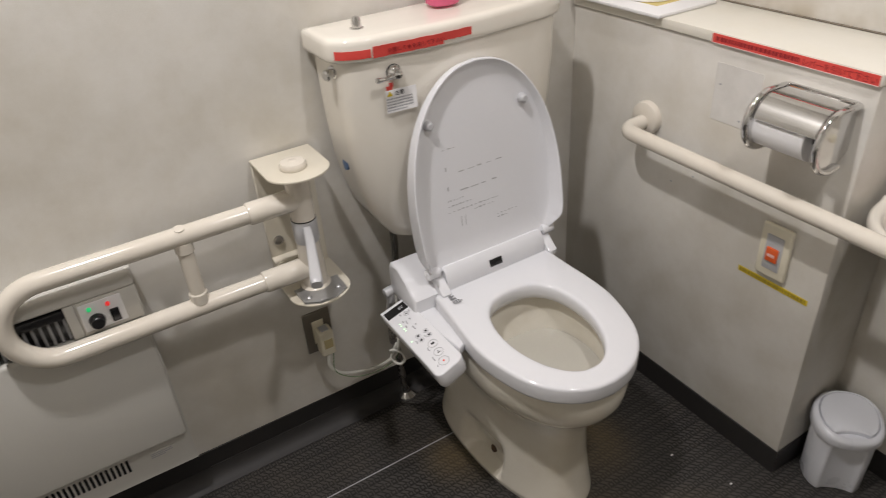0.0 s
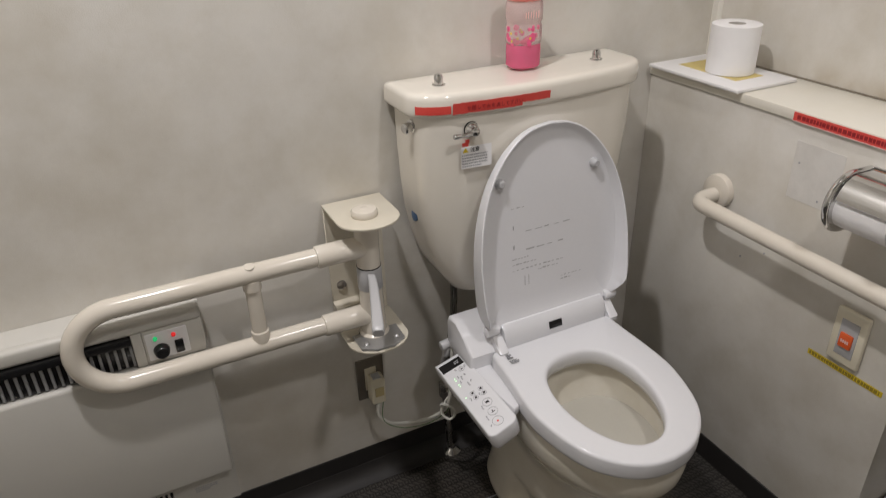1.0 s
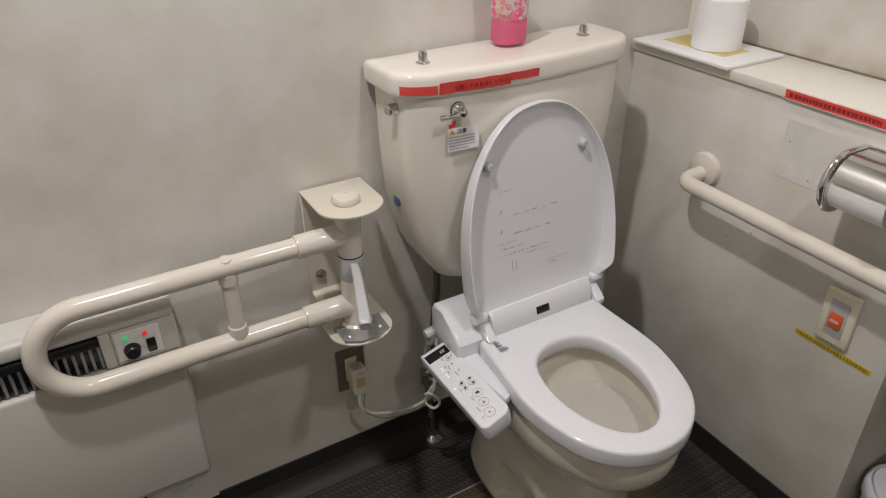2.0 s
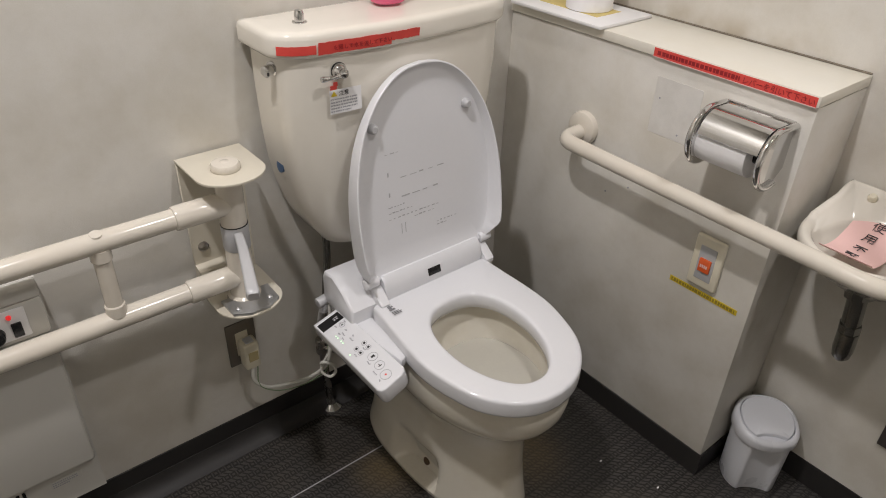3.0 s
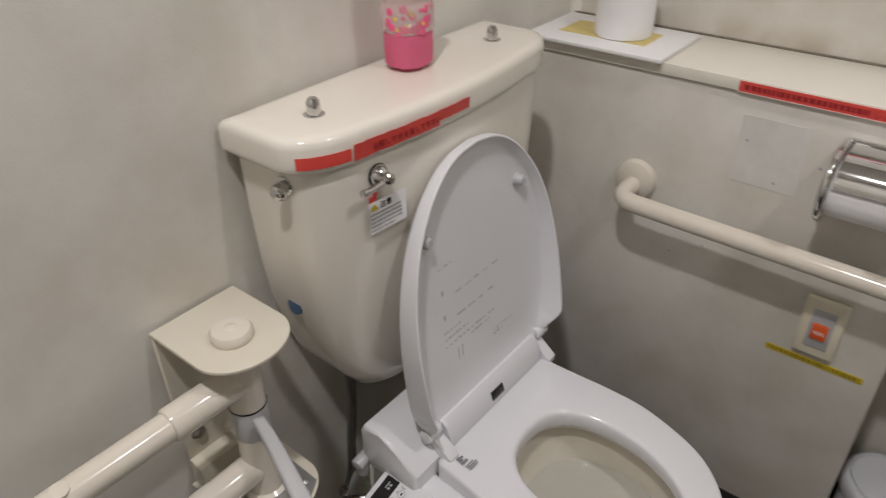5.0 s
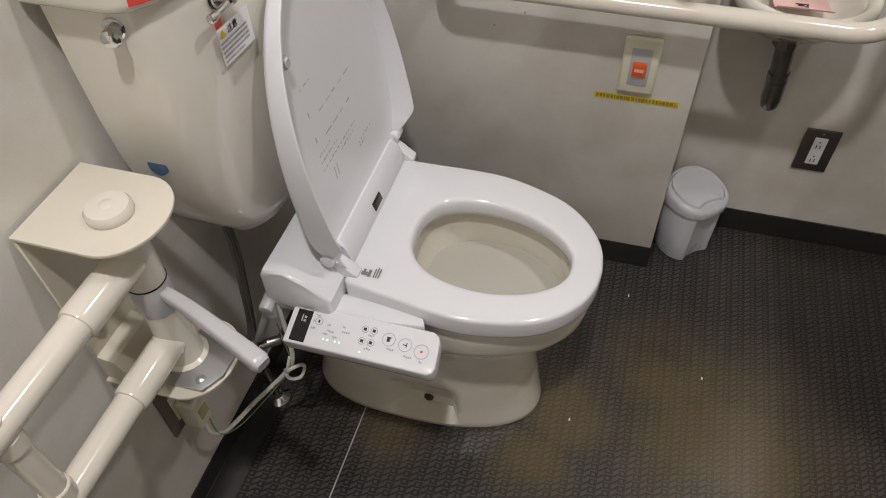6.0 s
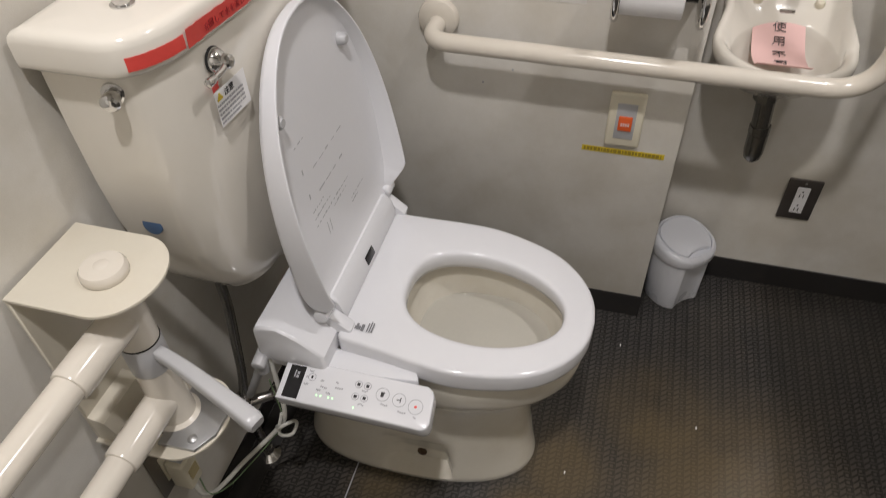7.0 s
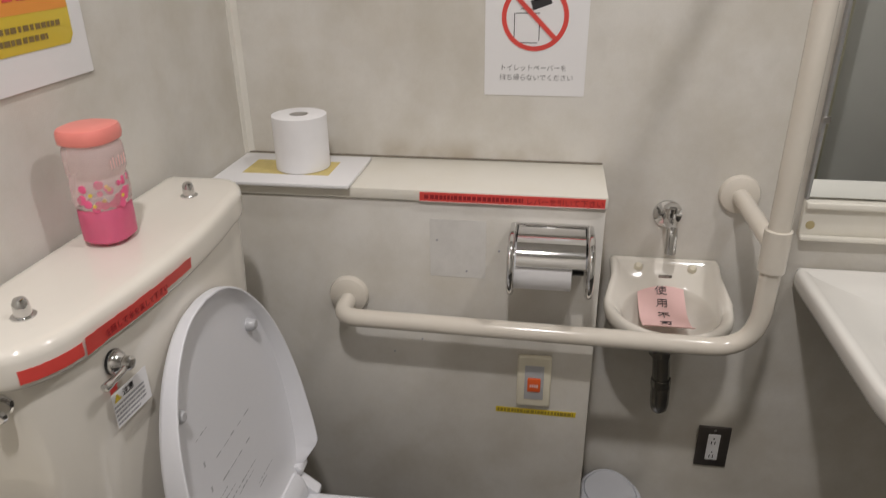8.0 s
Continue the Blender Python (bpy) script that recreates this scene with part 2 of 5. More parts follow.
LED_GREEN, LED_RED = glow("led_green", (0.02, 0.50, 0.16), 0.7), glow("led_red", (0.75, 0.03, 0.03), 0.6)
LED_DIM = glow("led_pale_green", (0.55, 1.0, 0.55), 0.9)
LAMP_GLASS = glow("lamp_glass", (1.0, 0.93, 0.84), 6.0)


# ---- mesh tools ----
def box(x0, x1, y0, y1, z0, z1, bev=0.0, seg=2):
    bm = bmesh.new()
    bmesh.ops.create_cube(bm, size=1)
    for v in bm.verts:
        v.co = Vector((x0 + (v.co.x + 0.5) * (x1 - x0), y0 + (v.co.y + 0.5) * (y1 - y0), z0 + (v.co.z + 0.5) * (z1 - z0)))
    if bev:
        bmesh.ops.bevel(bm, geom=bm.edges[:], offset=bev, segments=seg, profile=0.5, affect="EDGES", clamp_overlap=True)
    return bm


def loft(rings, cap0=True, cap1=True, loop=False, bm=None):
    bm = bm or bmesh.new()
    rows = [[bm.verts.new(p) for p in r] for r in rings]
    n = len(rows[0])
    pairs = list(zip(rows, rows[1:])) + ([(rows[-1], rows[0])] if loop else [])
    for a, b in pairs:
        for i in range(n):
            bm.faces.new((a[i], a[(i + 1) % n], b[(i + 1) % n], b[i]))
    if not loop:
        if cap0:
            bm.faces.new(rows[0][::-1])
        if cap1:
            bm.faces.new(rows[-1])
    bmesh.ops.recalc_face_normals(bm, faces=bm.faces[:])
    return bm


def turn_frame(d):
    d = Vector(d).normalized()
    u = d.cross(Vector((0, 0, 1)) if abs(d.z) < 0.9 else Vector((1, 0, 0))).normalized()
    return u, d.cross(u).normalized()


def lathe(p0, axis, profile, seg=28, bm=None):
    """A turned body: profile of (distance along the axis, radius)."""
    p0, d = Vector(p0), Vector(axis).normalized()
    u, v = turn_frame(d)
    rings = [[p0 + d * h + (u * math.cos(a) + v * math.sin(a)) * max(r, 1e-5) for a in [2 * math.pi * k / seg for k in range(seg)]] for h, r in profile]
    return loft(rings, bm=bm)


def hoop(p0, axis, profile, seg=28):
    """A turned ring with an open middle: a closed profile of (distance along the axis, radius)."""
    p0, d = Vector(p0), Vector(axis).normalized()
    u, v = turn_frame(d)
    rings = [[p0 + d * h + (u * math.cos(a) + v * math.sin(a)) * r for a in [2 * math.pi * k / seg for k in range(seg)]] for h, r in profile]
    return loft(rings, loop=True)


def cyl(p0, p1, r, bev=0.0, seg=24, bm=None):
    p0, p1 = Vector(p0), Vector(p1)
    h = (p1 - p0).length
    prof = [(0, r), (h, r)] if not bev else [(0, r - bev), (bev * 0.3, r - bev * 0.3), (bev, r), (h - bev, r), (h - bev * 0.3, r - bev * 0.3), (h, r - bev)]
    return lathe(p0, p1 - p0, prof, seg, bm)


def rounded(points, radius, steps=8):
    """A polyline with its inner corners rounded."""
    pts = [Vector(p) for p in points]
    out = [pts[0]]
    for a, b, c in zip(pts, pts[1:], pts[2:]):
        r = min(radius, (a - b).length * 0.49, (c - b).length * 0.49)
        p, q = b + (a - b).normalized() * r, b + (c - b).normalized() * r
        for k in range(steps + 1):
            t = k / steps
            out.append(p * (1 - t) ** 2 + b * (2 * t * (1 - t)) + q * t * t)
    out.append(pts[-1])
    return out


def sweep(points, r, seg=16, bm=None):
    pts = [Vector(p) for p in points]
    rings, u = [], None
    for i, p in enumerate(pts):
        d = (pts[min(i + 1, len(pts) - 1)] - pts[max(i - 1, 0)]).normalized()
        if u is None:
            u, _ = turn_frame(d)
        u = (u - d * u.dot(d)).normalized()
        v = d.cross(u)
        rings.append([p + (u * math.cos(a) + v * math.sin(a)) * r for a in [2 * math.pi * k / seg for k in range(seg)]])
    return loft(rings, bm=bm)


def spline(points, n=12):
    """A smooth curve through points."""
    p = [Vector(q) for q in points]
    p = [p[0] * 2 - p[1]] + p + [p[-1] * 2 - p[-2]]
    out = []
    for i in range(1, len(p) - 2):
        for k in range(n):
            t = k / n
            out.append(0.5 * (2 * p[i] + (p[i + 1] - p[i - 1]) * t + (2 * p[i - 1] - 5 * p[i] + 4 * p[i + 1] - p[i + 2]) * t * t
                              + (3 * p[i] - p[i - 1] - 3 * p[i + 1] + p[i + 2]) * t ** 3))
    return out + [p[-2]]


def resample(pts, n):
    """n points evenly round a closed outline."""
    a = np.array([(p[0], p[1]) for p in pts], float)
    c = np.vstack([a, a[:1]])
    s = np.r_[0, np.cumsum(np.linalg.norm(np.diff(c, axis=0), axis=1))]
    t = np.linspace(0, s[-1], n, endpoint=False)
    return [(float(np.interp(q, s, c[:, 0])), float(np.interp(q, s, c[:, 1]))) for q in t]


def inset(outline, d):
    """An outline moved inwards by d."""
    a = np.array(outline, float)
    t = np.roll(a, -1, 0) - np.roll(a, 1, 0)
    nrm = np.c_[-t[:, 1], t[:, 0]] / (np.linalg.norm(t, axis=1, keepdims=True) + 1e-9)
    area = np.sum(a[:, 0] * np.roll(a[:, 1], -1) - np.roll(a[:, 0], -1) * a[:, 1])
    return [tuple(p) for p in a + nrm * (d if area > 0 else -d)]


def lift(outline, z):
    return [Vector((x, y, z)) for x, y in outline]


def slab(outline, z0, z1, bev=0.003, bm=None):
    """A plate with an outline seen from above and rounded rims."""
    rings = [lift(inset(outline, bev), z0), lift(inset(outline, bev * 0.3), z0 + bev * 0.3), lift(outline, z0 + bev),
             lift(outline, z1 - bev), lift(inset(outline, bev * 0.3), z1 - bev * 0.3), lift(inset(outline, bev), z1)]
    return loft(rings, bm=bm)


def join(*bms):
    out = bmesh.new()
    for b in bms:
        me = bpy.data.meshes.new("tmp")
        b.to_mesh(me)
        b.free()
        out.from_mesh(me)
        bpy.data.meshes.remove(me)
    return out


def moved(bm, m):
    bmesh.ops.transform(bm, matrix=m, verts=bm.verts[:])
    return bm


def link(name, bm, material, smooth=38):
    me = bpy.data.meshes.new(name)
    bm.to_mesh(me)
    bm.free()
    me.materials.append(material)
    me.shade_smooth()
    me.set_sharp_from_angle(angle=radians(smooth))
    return new(name, me)


def solid(name, bm, material, label, category, kind="", group="", smooth=38):
    return tagged(link(name, bm, material, smooth), label, category, group, kind)


def thing(name, at, label, category, kind="", group=""):
    ob = new(name)
    ob.location = at
    ob.empty_display_size = 0.05
    return tagged(ob, label, category, group, kind)


def part(name, bm, material, parent, label="", smooth=38):
    ob = link(name, bm, material, smooth)
    ob.parent = parent
    root = parent
    while root.parent:
        root = root.parent
    ob.matrix_parent_inverse = Matrix.Translation(-Vector(root.location)) if parent == root else Matrix.Identity(4)
    if label:
        ob["label"] = label
    return ob


def settle(ob, dx, dy=0.0, dz=0.0):
    """Moves a whole thing with its parts."""
    ob.location += Vector((dx, dy, dz))


def letters(text, size, origin_at, right, up, thick=0.0004, thin=0.006):
    """Writing as a thin mesh, its lower left corner at origin_at."""
    cu = bpy.data.curves.new("writing", "FONT")
    cu.body, cu.size, cu.extrude, cu.offset = text, size, thick, -thin * size
    ob = new("writing", cu)
    me = bpy.data.meshes.new_from_object(ob.evaluated_get(bpy.context.evaluated_depsgraph_get()))
    bpy.data.objects.remove(ob)
    bpy.data.curves.remove(cu)
    bm = bmesh.new()
    bm.from_mesh(me)
    bpy.data.meshes.remove(me)
    r, u = Vector(right).normalized(), Vector(up).normalized()
    m = Matrix.Identity(4)
    m.col[0][:3], m.col[1][:3], m.col[2][:3], m.col[3][:3] = r, u, r.cross(u), Vector(origin_at)
    return moved(bm, m)


def bars(at, right, up, rows, thick=0.0004):
    """Plain bars in a plane: rows of (right, up, width, height) from at."""
    r, u = Vector(right).normalized(), Vector(up).normalized()
    m = Matrix.Identity(4)
    m.col[0][:3], m.col[1][:3], m.col[2][:3], m.col[3][:3] = r, u, r.cross(u), Vector(at)
    out = bmesh.new()
    for x, y, w, h in rows:
        v = [out.verts.new((a, b, c)) for c in (0, thick) for a, b in ((x, y), (x + w, y), (x + w, y + h), (x, y + h))]
        for f in ((4, 5, 6, 7), (3, 2, 1, 0), (0, 1, 5, 4), (1, 2, 6, 5), (2, 3, 7, 6), (3, 0, 4, 7)):
            out.faces.new([v[k] for k in f])
    return moved(out, m)


def scribble(width, height, lines, seed, fill=0.9, gap=0.45):
    """Rows for bars() that stand for small writing."""
    rng = random.Random(seed)
    rows, step = [], height / lines
    for k in range(lines):
        x, end = 0.0, width * (fill if k < lines - 1 or lines == 1 else fill * rng.uniform(0.5, 0.9))
        while x < end:
            w = step * rng.uniform(0.35, 0.75)
            rows.append((x, height - (k + 1) * step + step * gap * 0.5, min(w, end - x + 0.0002), step * (1 - gap)))
            x += w + step * rng.uniform(0.12, 0.3)
    return rows


# ---- the room ----
XL, YF, XR = -2.40, -3.10, 0.192
T = 0.1
ground = solid("floor", box(XL - T, XR + T, YF - T, T, -0.1, 0.0), FLOOR, "dark embossed vinyl floor with brown wear", "floor", "structure")
solid("ceiling", box(XL - T, XR + T, YF - T, T, CEIL, CEIL + 0.1), CEILING, "unseen ceiling board, greyed to weaken bounced light", "ceiling", "structure")
solid("wall_back", box(XL - T, XR + T, 0.0, T, 0.0, CEIL), WALL, "off-white vinyl papered wall with grey grime", "wall", "structure")
solid("wall_right", box(XR, XR + T, YF - T, 0.0, 0.0, CEIL), WALL_GRIMY, "off-white vinyl papered wall behind the basins", "wall", "structure")
solid("wall_front", box(XL - T, XR + T, YF - T, YF, 0.0, CEIL), WALL, "off-white vinyl papered wall", "wall", "structure")
DY0, DY1, DH = -2.98, -2.08, 2.03
left = thing("wall_left", (XL, -1.5, 0), "off-white papered wall with a doorway", "wall", "structure")
part("wall_panel", box(XL - T, XL, YF, DY0, 0, CEIL), WALL, left)
part("wall_panel", box(XL - T, XL, DY1, 0.0, 0, CEIL), WALL, left)
part("wall_panel", box(XL - T, XL, DY0, DY1, DH, CEIL), WALL, left)
door = thing("door_1", (XL, (DY0 + DY1) / 2, 0), "closed plain grey door in an olive frame", "door", "structure")
part("door_leaf", box(XL - 0.07, XL - 0.035, DY0 + 0.05, DY1 - 0.05, 0.005, DH - 0.05, 0.003), DOOR, door)
for a, d in ((DY0, DY0 + 0.05), (DY1 - 0.05, DY1)):
    part("door_jamb", box(XL - 0.09, XL + 0.02, a, d, 0, DH, 0.002), OLIVE, door)
part("door_head", box(XL - 0.09, XL + 0.02, DY0 + 0.05, DY1 - 0.05, DH - 0.05, DH, 0.002), OLIVE, door)
part("door_handle", sweep(rounded([(XL - 0.035, -2.86, 0.9), (XL + 0.02, -2.86, 0.9), (XL + 0.02, -2.86, 1.15), (XL - 0.035, -2.86, 1.15)], 0.02), 0.008), CHROME, door)

# low boxed-out wall beside the toilet, with its ledge
BY = -0.769
solid("wall_pipe_box", box(0.0, XR, BY, 0.0, 0.0, 0.962, 0.002), WALL, "low boxed-out wall papered in grimy off-white vinyl", "wall", "structure")
ledge = thing("ledge", (0.1, -0.39, 0.962), "cream laminate ledge on the low wall", "ledge", "structure")
part("board", box(-0.006, XR - 0.001, BY - 0.002, -0.001, 0.964, 0.985, 0.0015), LEDGE, ledge)
part("rear_seal", sweep([(XR - 0.002, BY, 0.987), (XR - 0.002, -0.005, 0.987)], 0.002, 8), SEAL, ledge)
solid("wall_patch", box(-0.0005, 0.0005, -0.549, -0.440, 0.804, 0.926), PATCH, "paler patch where a fixture was removed", "wall patch", "structure")
holes = bmesh.new()
for y, z in ((-0.454, 0.882), (-0.512, 0.818), (-0.42, 0.655), (-0.575, 0.865), (-0.36, 0.62)):
    cyl((-0.0012, y, z), (0.001, y, z), 0.0022, seg=10, bm=holes)
solid("screw_holes", holes, GREYINK, "small filled screw holes in the low wall", "screw hole", "stuff")

corner = bmesh.new()
corner_plan = [(XR, 0.0), (XR - 0.017, 0.0), (XR - 0.017, -0.0018), (XR - 0.004, -0.004), (XR - 0.0018, -0.017), (XR, -0.017)]
loft([[Vector((x, y, z)) for x, y in corner_plan] for z in (0.986, CEIL - 0.001)], bm=corner)
solid("trim", corner, TRIM, "pale plastic trim in the wall corner above the ledge", "trim", "structure", smooth=20)

# baseboards
H = 0.07
bb = thing("baseboard", (-1.0, -0.002, 0), "black vinyl baseboard along the walls", "baseboard", "structure")
part("strip", box(XL, -0.0045, -0.004, 0.0, 0.046, 0.097, 0.001, 1), BASE, bb)
cove = [(0.0, 0.046), (-0.0055, 0.046), (-0.0075, 0.030), (-0.014, 0.015), (-0.026, 0.006), (-0.040, 0.0015), (-0.040, 0.0), (0.0, 0.0)]
part("cove", loft([[Vector((x, y, z)) for y, z in cove] for x in (XL + 0.0045, -0.0045)]), COVE, bb, "dark vinyl turned up at the wall", smooth=50)
part("strip", box(-0.004, 0.0, BY - 0.004, -0.004, 0.0, H, 0.001, 1), BASE, bb)
part("strip", box(0.0, XR - 0.004, BY - 0.004, BY, 0.0, H, 0.001, 1), BASE, bb)
part("strip", box(XR - 0.004, XR, YF, BY - 0.004, 0.0, H, 0.001, 1), BASE, bb)
part("strip", box(XL, XL + 0.004, DY1 + 0.001, -0.004, 0.0, H, 0.001, 1), BASE, bb)
solid("floor_seam", box(-1.75, -0.30, -0.2240, -0.2210, -0.001, 0.0006), GREYINK, "pale welded seam in the vinyl floor", "seam", "structure")

# ---- ceiling lamps ----
for lx, ly, watts, wide in LAMPS:
    lamp = thing("ceiling_light", (lx, ly, CEIL), "round recessed white ceiling light", "ceiling light", group="ceiling lights")
    part("trim_ring", hoop((lx, ly, CEIL), (0, 0, -1), [(0.0, 0.085), (0.006, 0.083), (0.008, 0.075), (0.003, 0.066), (0.0, 0.066)]), SHEET, lamp)
    part("glass", cyl((lx, ly, CEIL - 0.002), (lx, ly, CEIL - 0.0005), 0.064), LAMP_GLASS, lamp)
    data = bpy.data.lights.new("ceiling_light", "AREA")
    data.shape, data.size, data.energy, data.color = "DISK", wide, watts, LAMP_COLOUR
    ob = new("lamp_beam", data)
    ob.location = (lx, ly, CEIL - 0.012)

# ---- toilet pan ----
CX = -0.457


def egg(yb, yf, w, n=72, p=2.2, back=2.8):
    """A closed pan outline, blunter at the back."""
    out, ym = [], yb + (yf - yb) * 0.45
    for k in range(n):
        a = 2 * math.pi * k / n
        c, s = math.cos(a), math.sin(a)
        q = p if s < 0 else back
        x = w * math.copysign(abs(c) ** (2 / q), c)
        y = ym + (ym - yf if s < 0 else yb - ym) * math.copysign(abs(s) ** (2 / q), s)
        out.append((CX + x, y))
    return out


pan = thing("toilet", (CX, -0.37, 0), "ivory ceramic floor-standing toilet pan with stained foot", "toilet")
outer = [(0.0, -0.10, -0.598, 0.122), (0.012, -0.10, -0.600, 0.124), (0.06, -0.11, -0.592, 0.116), (0.14, -0.12, -0.582, 0.106), (0.22, -0.12, -0.580, 0.104),
         (0.275, -0.12, -0.592, 0.116), (0.308, -0.11, -0.612, 0.138), (0.334, -0.10, -0.637, 0.155), (0.356, -0.09, -0.652, 0.165), (0.378, -0.09, -0.660, 0.170),
         (0.412, -0.09, -0.664, 0.172), (0.432, -0.09, -0.660, 0.169), (0.441, -0.095, -0.655, 0.164)]
inner = [(0.441, -0.330, -0.625, 0.118), (0.435, -0.333, -0.621, 0.114), (0.41, -0.338, -0.614, 0.113), (0.37, -0.352, -0.605, 0.111), (0.340, -0.372, -0.590, 0.105),
         (0.305, -0.365, -0.530, 0.072), (0.285, -0.375, -0.497, 0.054), (0.27, -0.39, -0.465, 0.034)]


def foot_cut(ring, z):
    """The pan's outline with the fixing recesses cut into the foot on both sides."""
    out = []
    for p in ring:
        k = min(1.0, max(0.0, (p.y + 0.445) / 0.018)) * min(1.0, max(0.0, (-0.285 - p.y) / 0.03))
        lim = 0.079 + 0.020 * max(0.0, (z - 0.05) / 0.07)
        dx = p.x - CX
        if 0.014 < z < 0.125 and abs(dx) > lim:
            dx = dx * (1 - k) + math.copysign(lim, dx) * k
        out.append(Vector((CX + dx, p.y, p.z)))
    return out


fine = []
for lo_, hi_ in zip(outer, outer[1:]):
    steps = 6 if hi_[0] <= 0.15 else 1
    fine += [tuple(a + (d - a) * k / steps for a, d in zip(lo_, hi_)) for k in range(steps)]
fine.append(outer[-1])


def rim_drop(ring):
    """The bowl's upper half let down a little, more at the front, and narrowed towards the hinge."""
    out = []
    for p in ring:
        k = min(1.0, max(0.0, (p.z - 0.20) / 0.20))
        narrow = 1.0 - 0.11 * k * min(1.0, max(0.0, (p.y + 0.47) / 0.16))
        out.append(Vector((CX + (p.x - CX) * narrow, p.y, p.z - k * (0.009 + 0.021 * min(1.0, max(0.0, (-0.275 - p.y) / 0.39))))))
    return out


rings = [rim_drop(foot_cut(lift(egg(b, f, w, 150), z), z)) for z, b, f, w in fine + inner]
part("bowl", loft(rings), BOWL, pan, "ivory glazed bowl", smooth=60)
water = part("water", loft([lift(egg(-0.350, -0.606, 0.1130), 0.3500), lift(egg(-0.350, -0.606, 0.1130), 0.3520)]), clear("water", (0.72, 0.69, 0.61), 0.02, 1.33, 0.35), pan)
for s in (-1, 1):
    part("fixing_bolt", lathe((CX + s * 0.077, -0.372, 0.038), (s, 0, 0.3), [(0, 0.0105), (0.005, 0.0105), (0.006, 0.007), (0.004, 0.005)], 16), RUST, pan, "rusty bolt")
settle(pan, 0.014, 0.016)

# ---- bidet seat with raised lid ----
seat_unit = thing("bidet_seat", (CX, -0.3, 0.455), "white electric bidet seat with its lid raised", "toilet seat")
half = [(-0.262, 0.0), (-0.262, 0.152), (-0.268, 0.159), (-0.302, 0.1615), (-0.348, 0.1660), (-0.400, 0.1715), (-0.463, 0.1730), (-0.525, 0.161), (-0.578, 0.142),
        (-0.617, 0.114), (-0.646, 0.078), (-0.662, 0.040), (-0.667, 0.0)]
curve = half[:3] + [(p.x, p.y) for p in spline([Vector((y, w, 0)) for y, w in half[2:]], 6)][1:]
ring_out = resample([(CX + w, y) for y, w in curve] + [(CX - w, y) for y, w in curve[::-1][1:-1]], 120)
hole_half = [(-0.346, 0.0), (-0.350, 0.033), (-0.364, 0.061), (-0.394, 0.083), (-0.442, 0.094), (-0.497, 0.092), (-0.550, 0.075), (-0.588, 0.049), (-0.606, 0.023), (-0.610, 0.0)]
HX = CX - 0.008
hc = [(p.x, p.y) for p in spline([Vector((y, w, 0)) for y, w in hole_half], 6)]
ring_in = inset(resample([(HX + w, y) for y, w in hc] + [(HX - w, y) for y, w in hc[::-1][1:-1]], 120), -0.004)


def between(k):
    return [(a[0] * (1 - k) + b[0] * k, a[1] * (1 - k) + b[1] * k) for a, b in zip(ring_out, ring_in)]


prof = [(inset(ring_out, 0.004), 0.4475), (inset(ring_out, 0.001), 0.450), (ring_out, 0.456), (ring_out, 0.4865), (inset(ring_out, 0.0006), 0.4900), (inset(ring_out, 0.0020), 0.4926), (inset(ring_out, 0.0045), 0.4944), (inset(ring_out, 0.009), 0.4954),
        (inset(ring_in, -0.013), 0.4955), (inset(ring_in, -0.0070), 0.4948), (inset(ring_in, -0.0034), 0.4926), (inset(ring_in, -0.0010), 0.4885), (inset(ring_in, -0.0003), 0.480), (ring_in, 0.468), (inset(ring_in, -0.004), 0.455), (inset(ring_in, -0.02), 0.4475)]


def slope(ring):
    """The seat thins a little and falls from the hinge to the front."""
    out = []
    for p in ring:
        k = min(1.0, max(0.0, (-0.275 - p.y) / 0.39))
        out.append(Vector((p.x, p.y, p.z - k * (0.021 + 0.16 * max(0.0, p.z - 0.4475)))))
    return out


part("seat_ring", loft([slope(lift(o, z)) for o, z in prof], loop=True), WHITE, seat_unit, smooth=60)
part("seat_symbol", bars((CX - 0.138, -0.318, 0.4958), (1, 0, 0), (0, 1, 0),
     [(0, 0.016, 0.014, 0.005), (0.002, 0.022, 0.007, 0.010), (0.010, 0.026, 0.004, 0.004), (0.0, 0.009, 0.018, 0.002), (0, 0.005, 0.022, 0.002), (0, 0.001, 0.02, 0.002)]), MIDINK, seat_unit)

# housing behind the seat
def side_loft(profile, x0, x1, bev=0.006):
    """A bar along x with a (y, z) section and rounded ends."""
    c = np.mean(np.array(profile), axis=0)
    rings = []
    for x, k in ((x0, 0.9), (x0 + bev * 0.4, 0.97), (x0 + bev, 1.0), (x1 - bev, 1.0), (x1 - bev * 0.4, 0.97), (x1, 0.9)):
        rings.append([Vector((x, c[0] + (y - c[0]) * k, c[1] + (z - c[1]) * k)) for y, z in profile])
    return loft(rings)


part("housing", side_loft([(-0.143, 0.458), (-0.143, 0.528), (-0.150, 0.541), (-0.185, 0.546), (-0.225, 0.525), (-0.260, 0.494), (-0.260, 0.458)], CX - 0.206, CX + 0.188, 0.006), WHITE, seat_unit)
part("nozzle_cover", side_loft([(-0.225, 0.492), (-0.222, 0.535), (-0.232, 0.547), (-0.247, 0.546), (-0.260, 0.534), (-0.268, 0.510), (-0.266, 0.490)], CX - 0.122, CX + 0.150, 0.008), WHITE, seat_unit)
part("sensor_window", moved(box(-0.017, 0.017, -0.0012, 0.0012, -0.0085, 0.0085, 0.0008), pose(CX + 0.009, -0.2655, 0.520, -18)), BLACK, seat_unit, "dark sensor window")
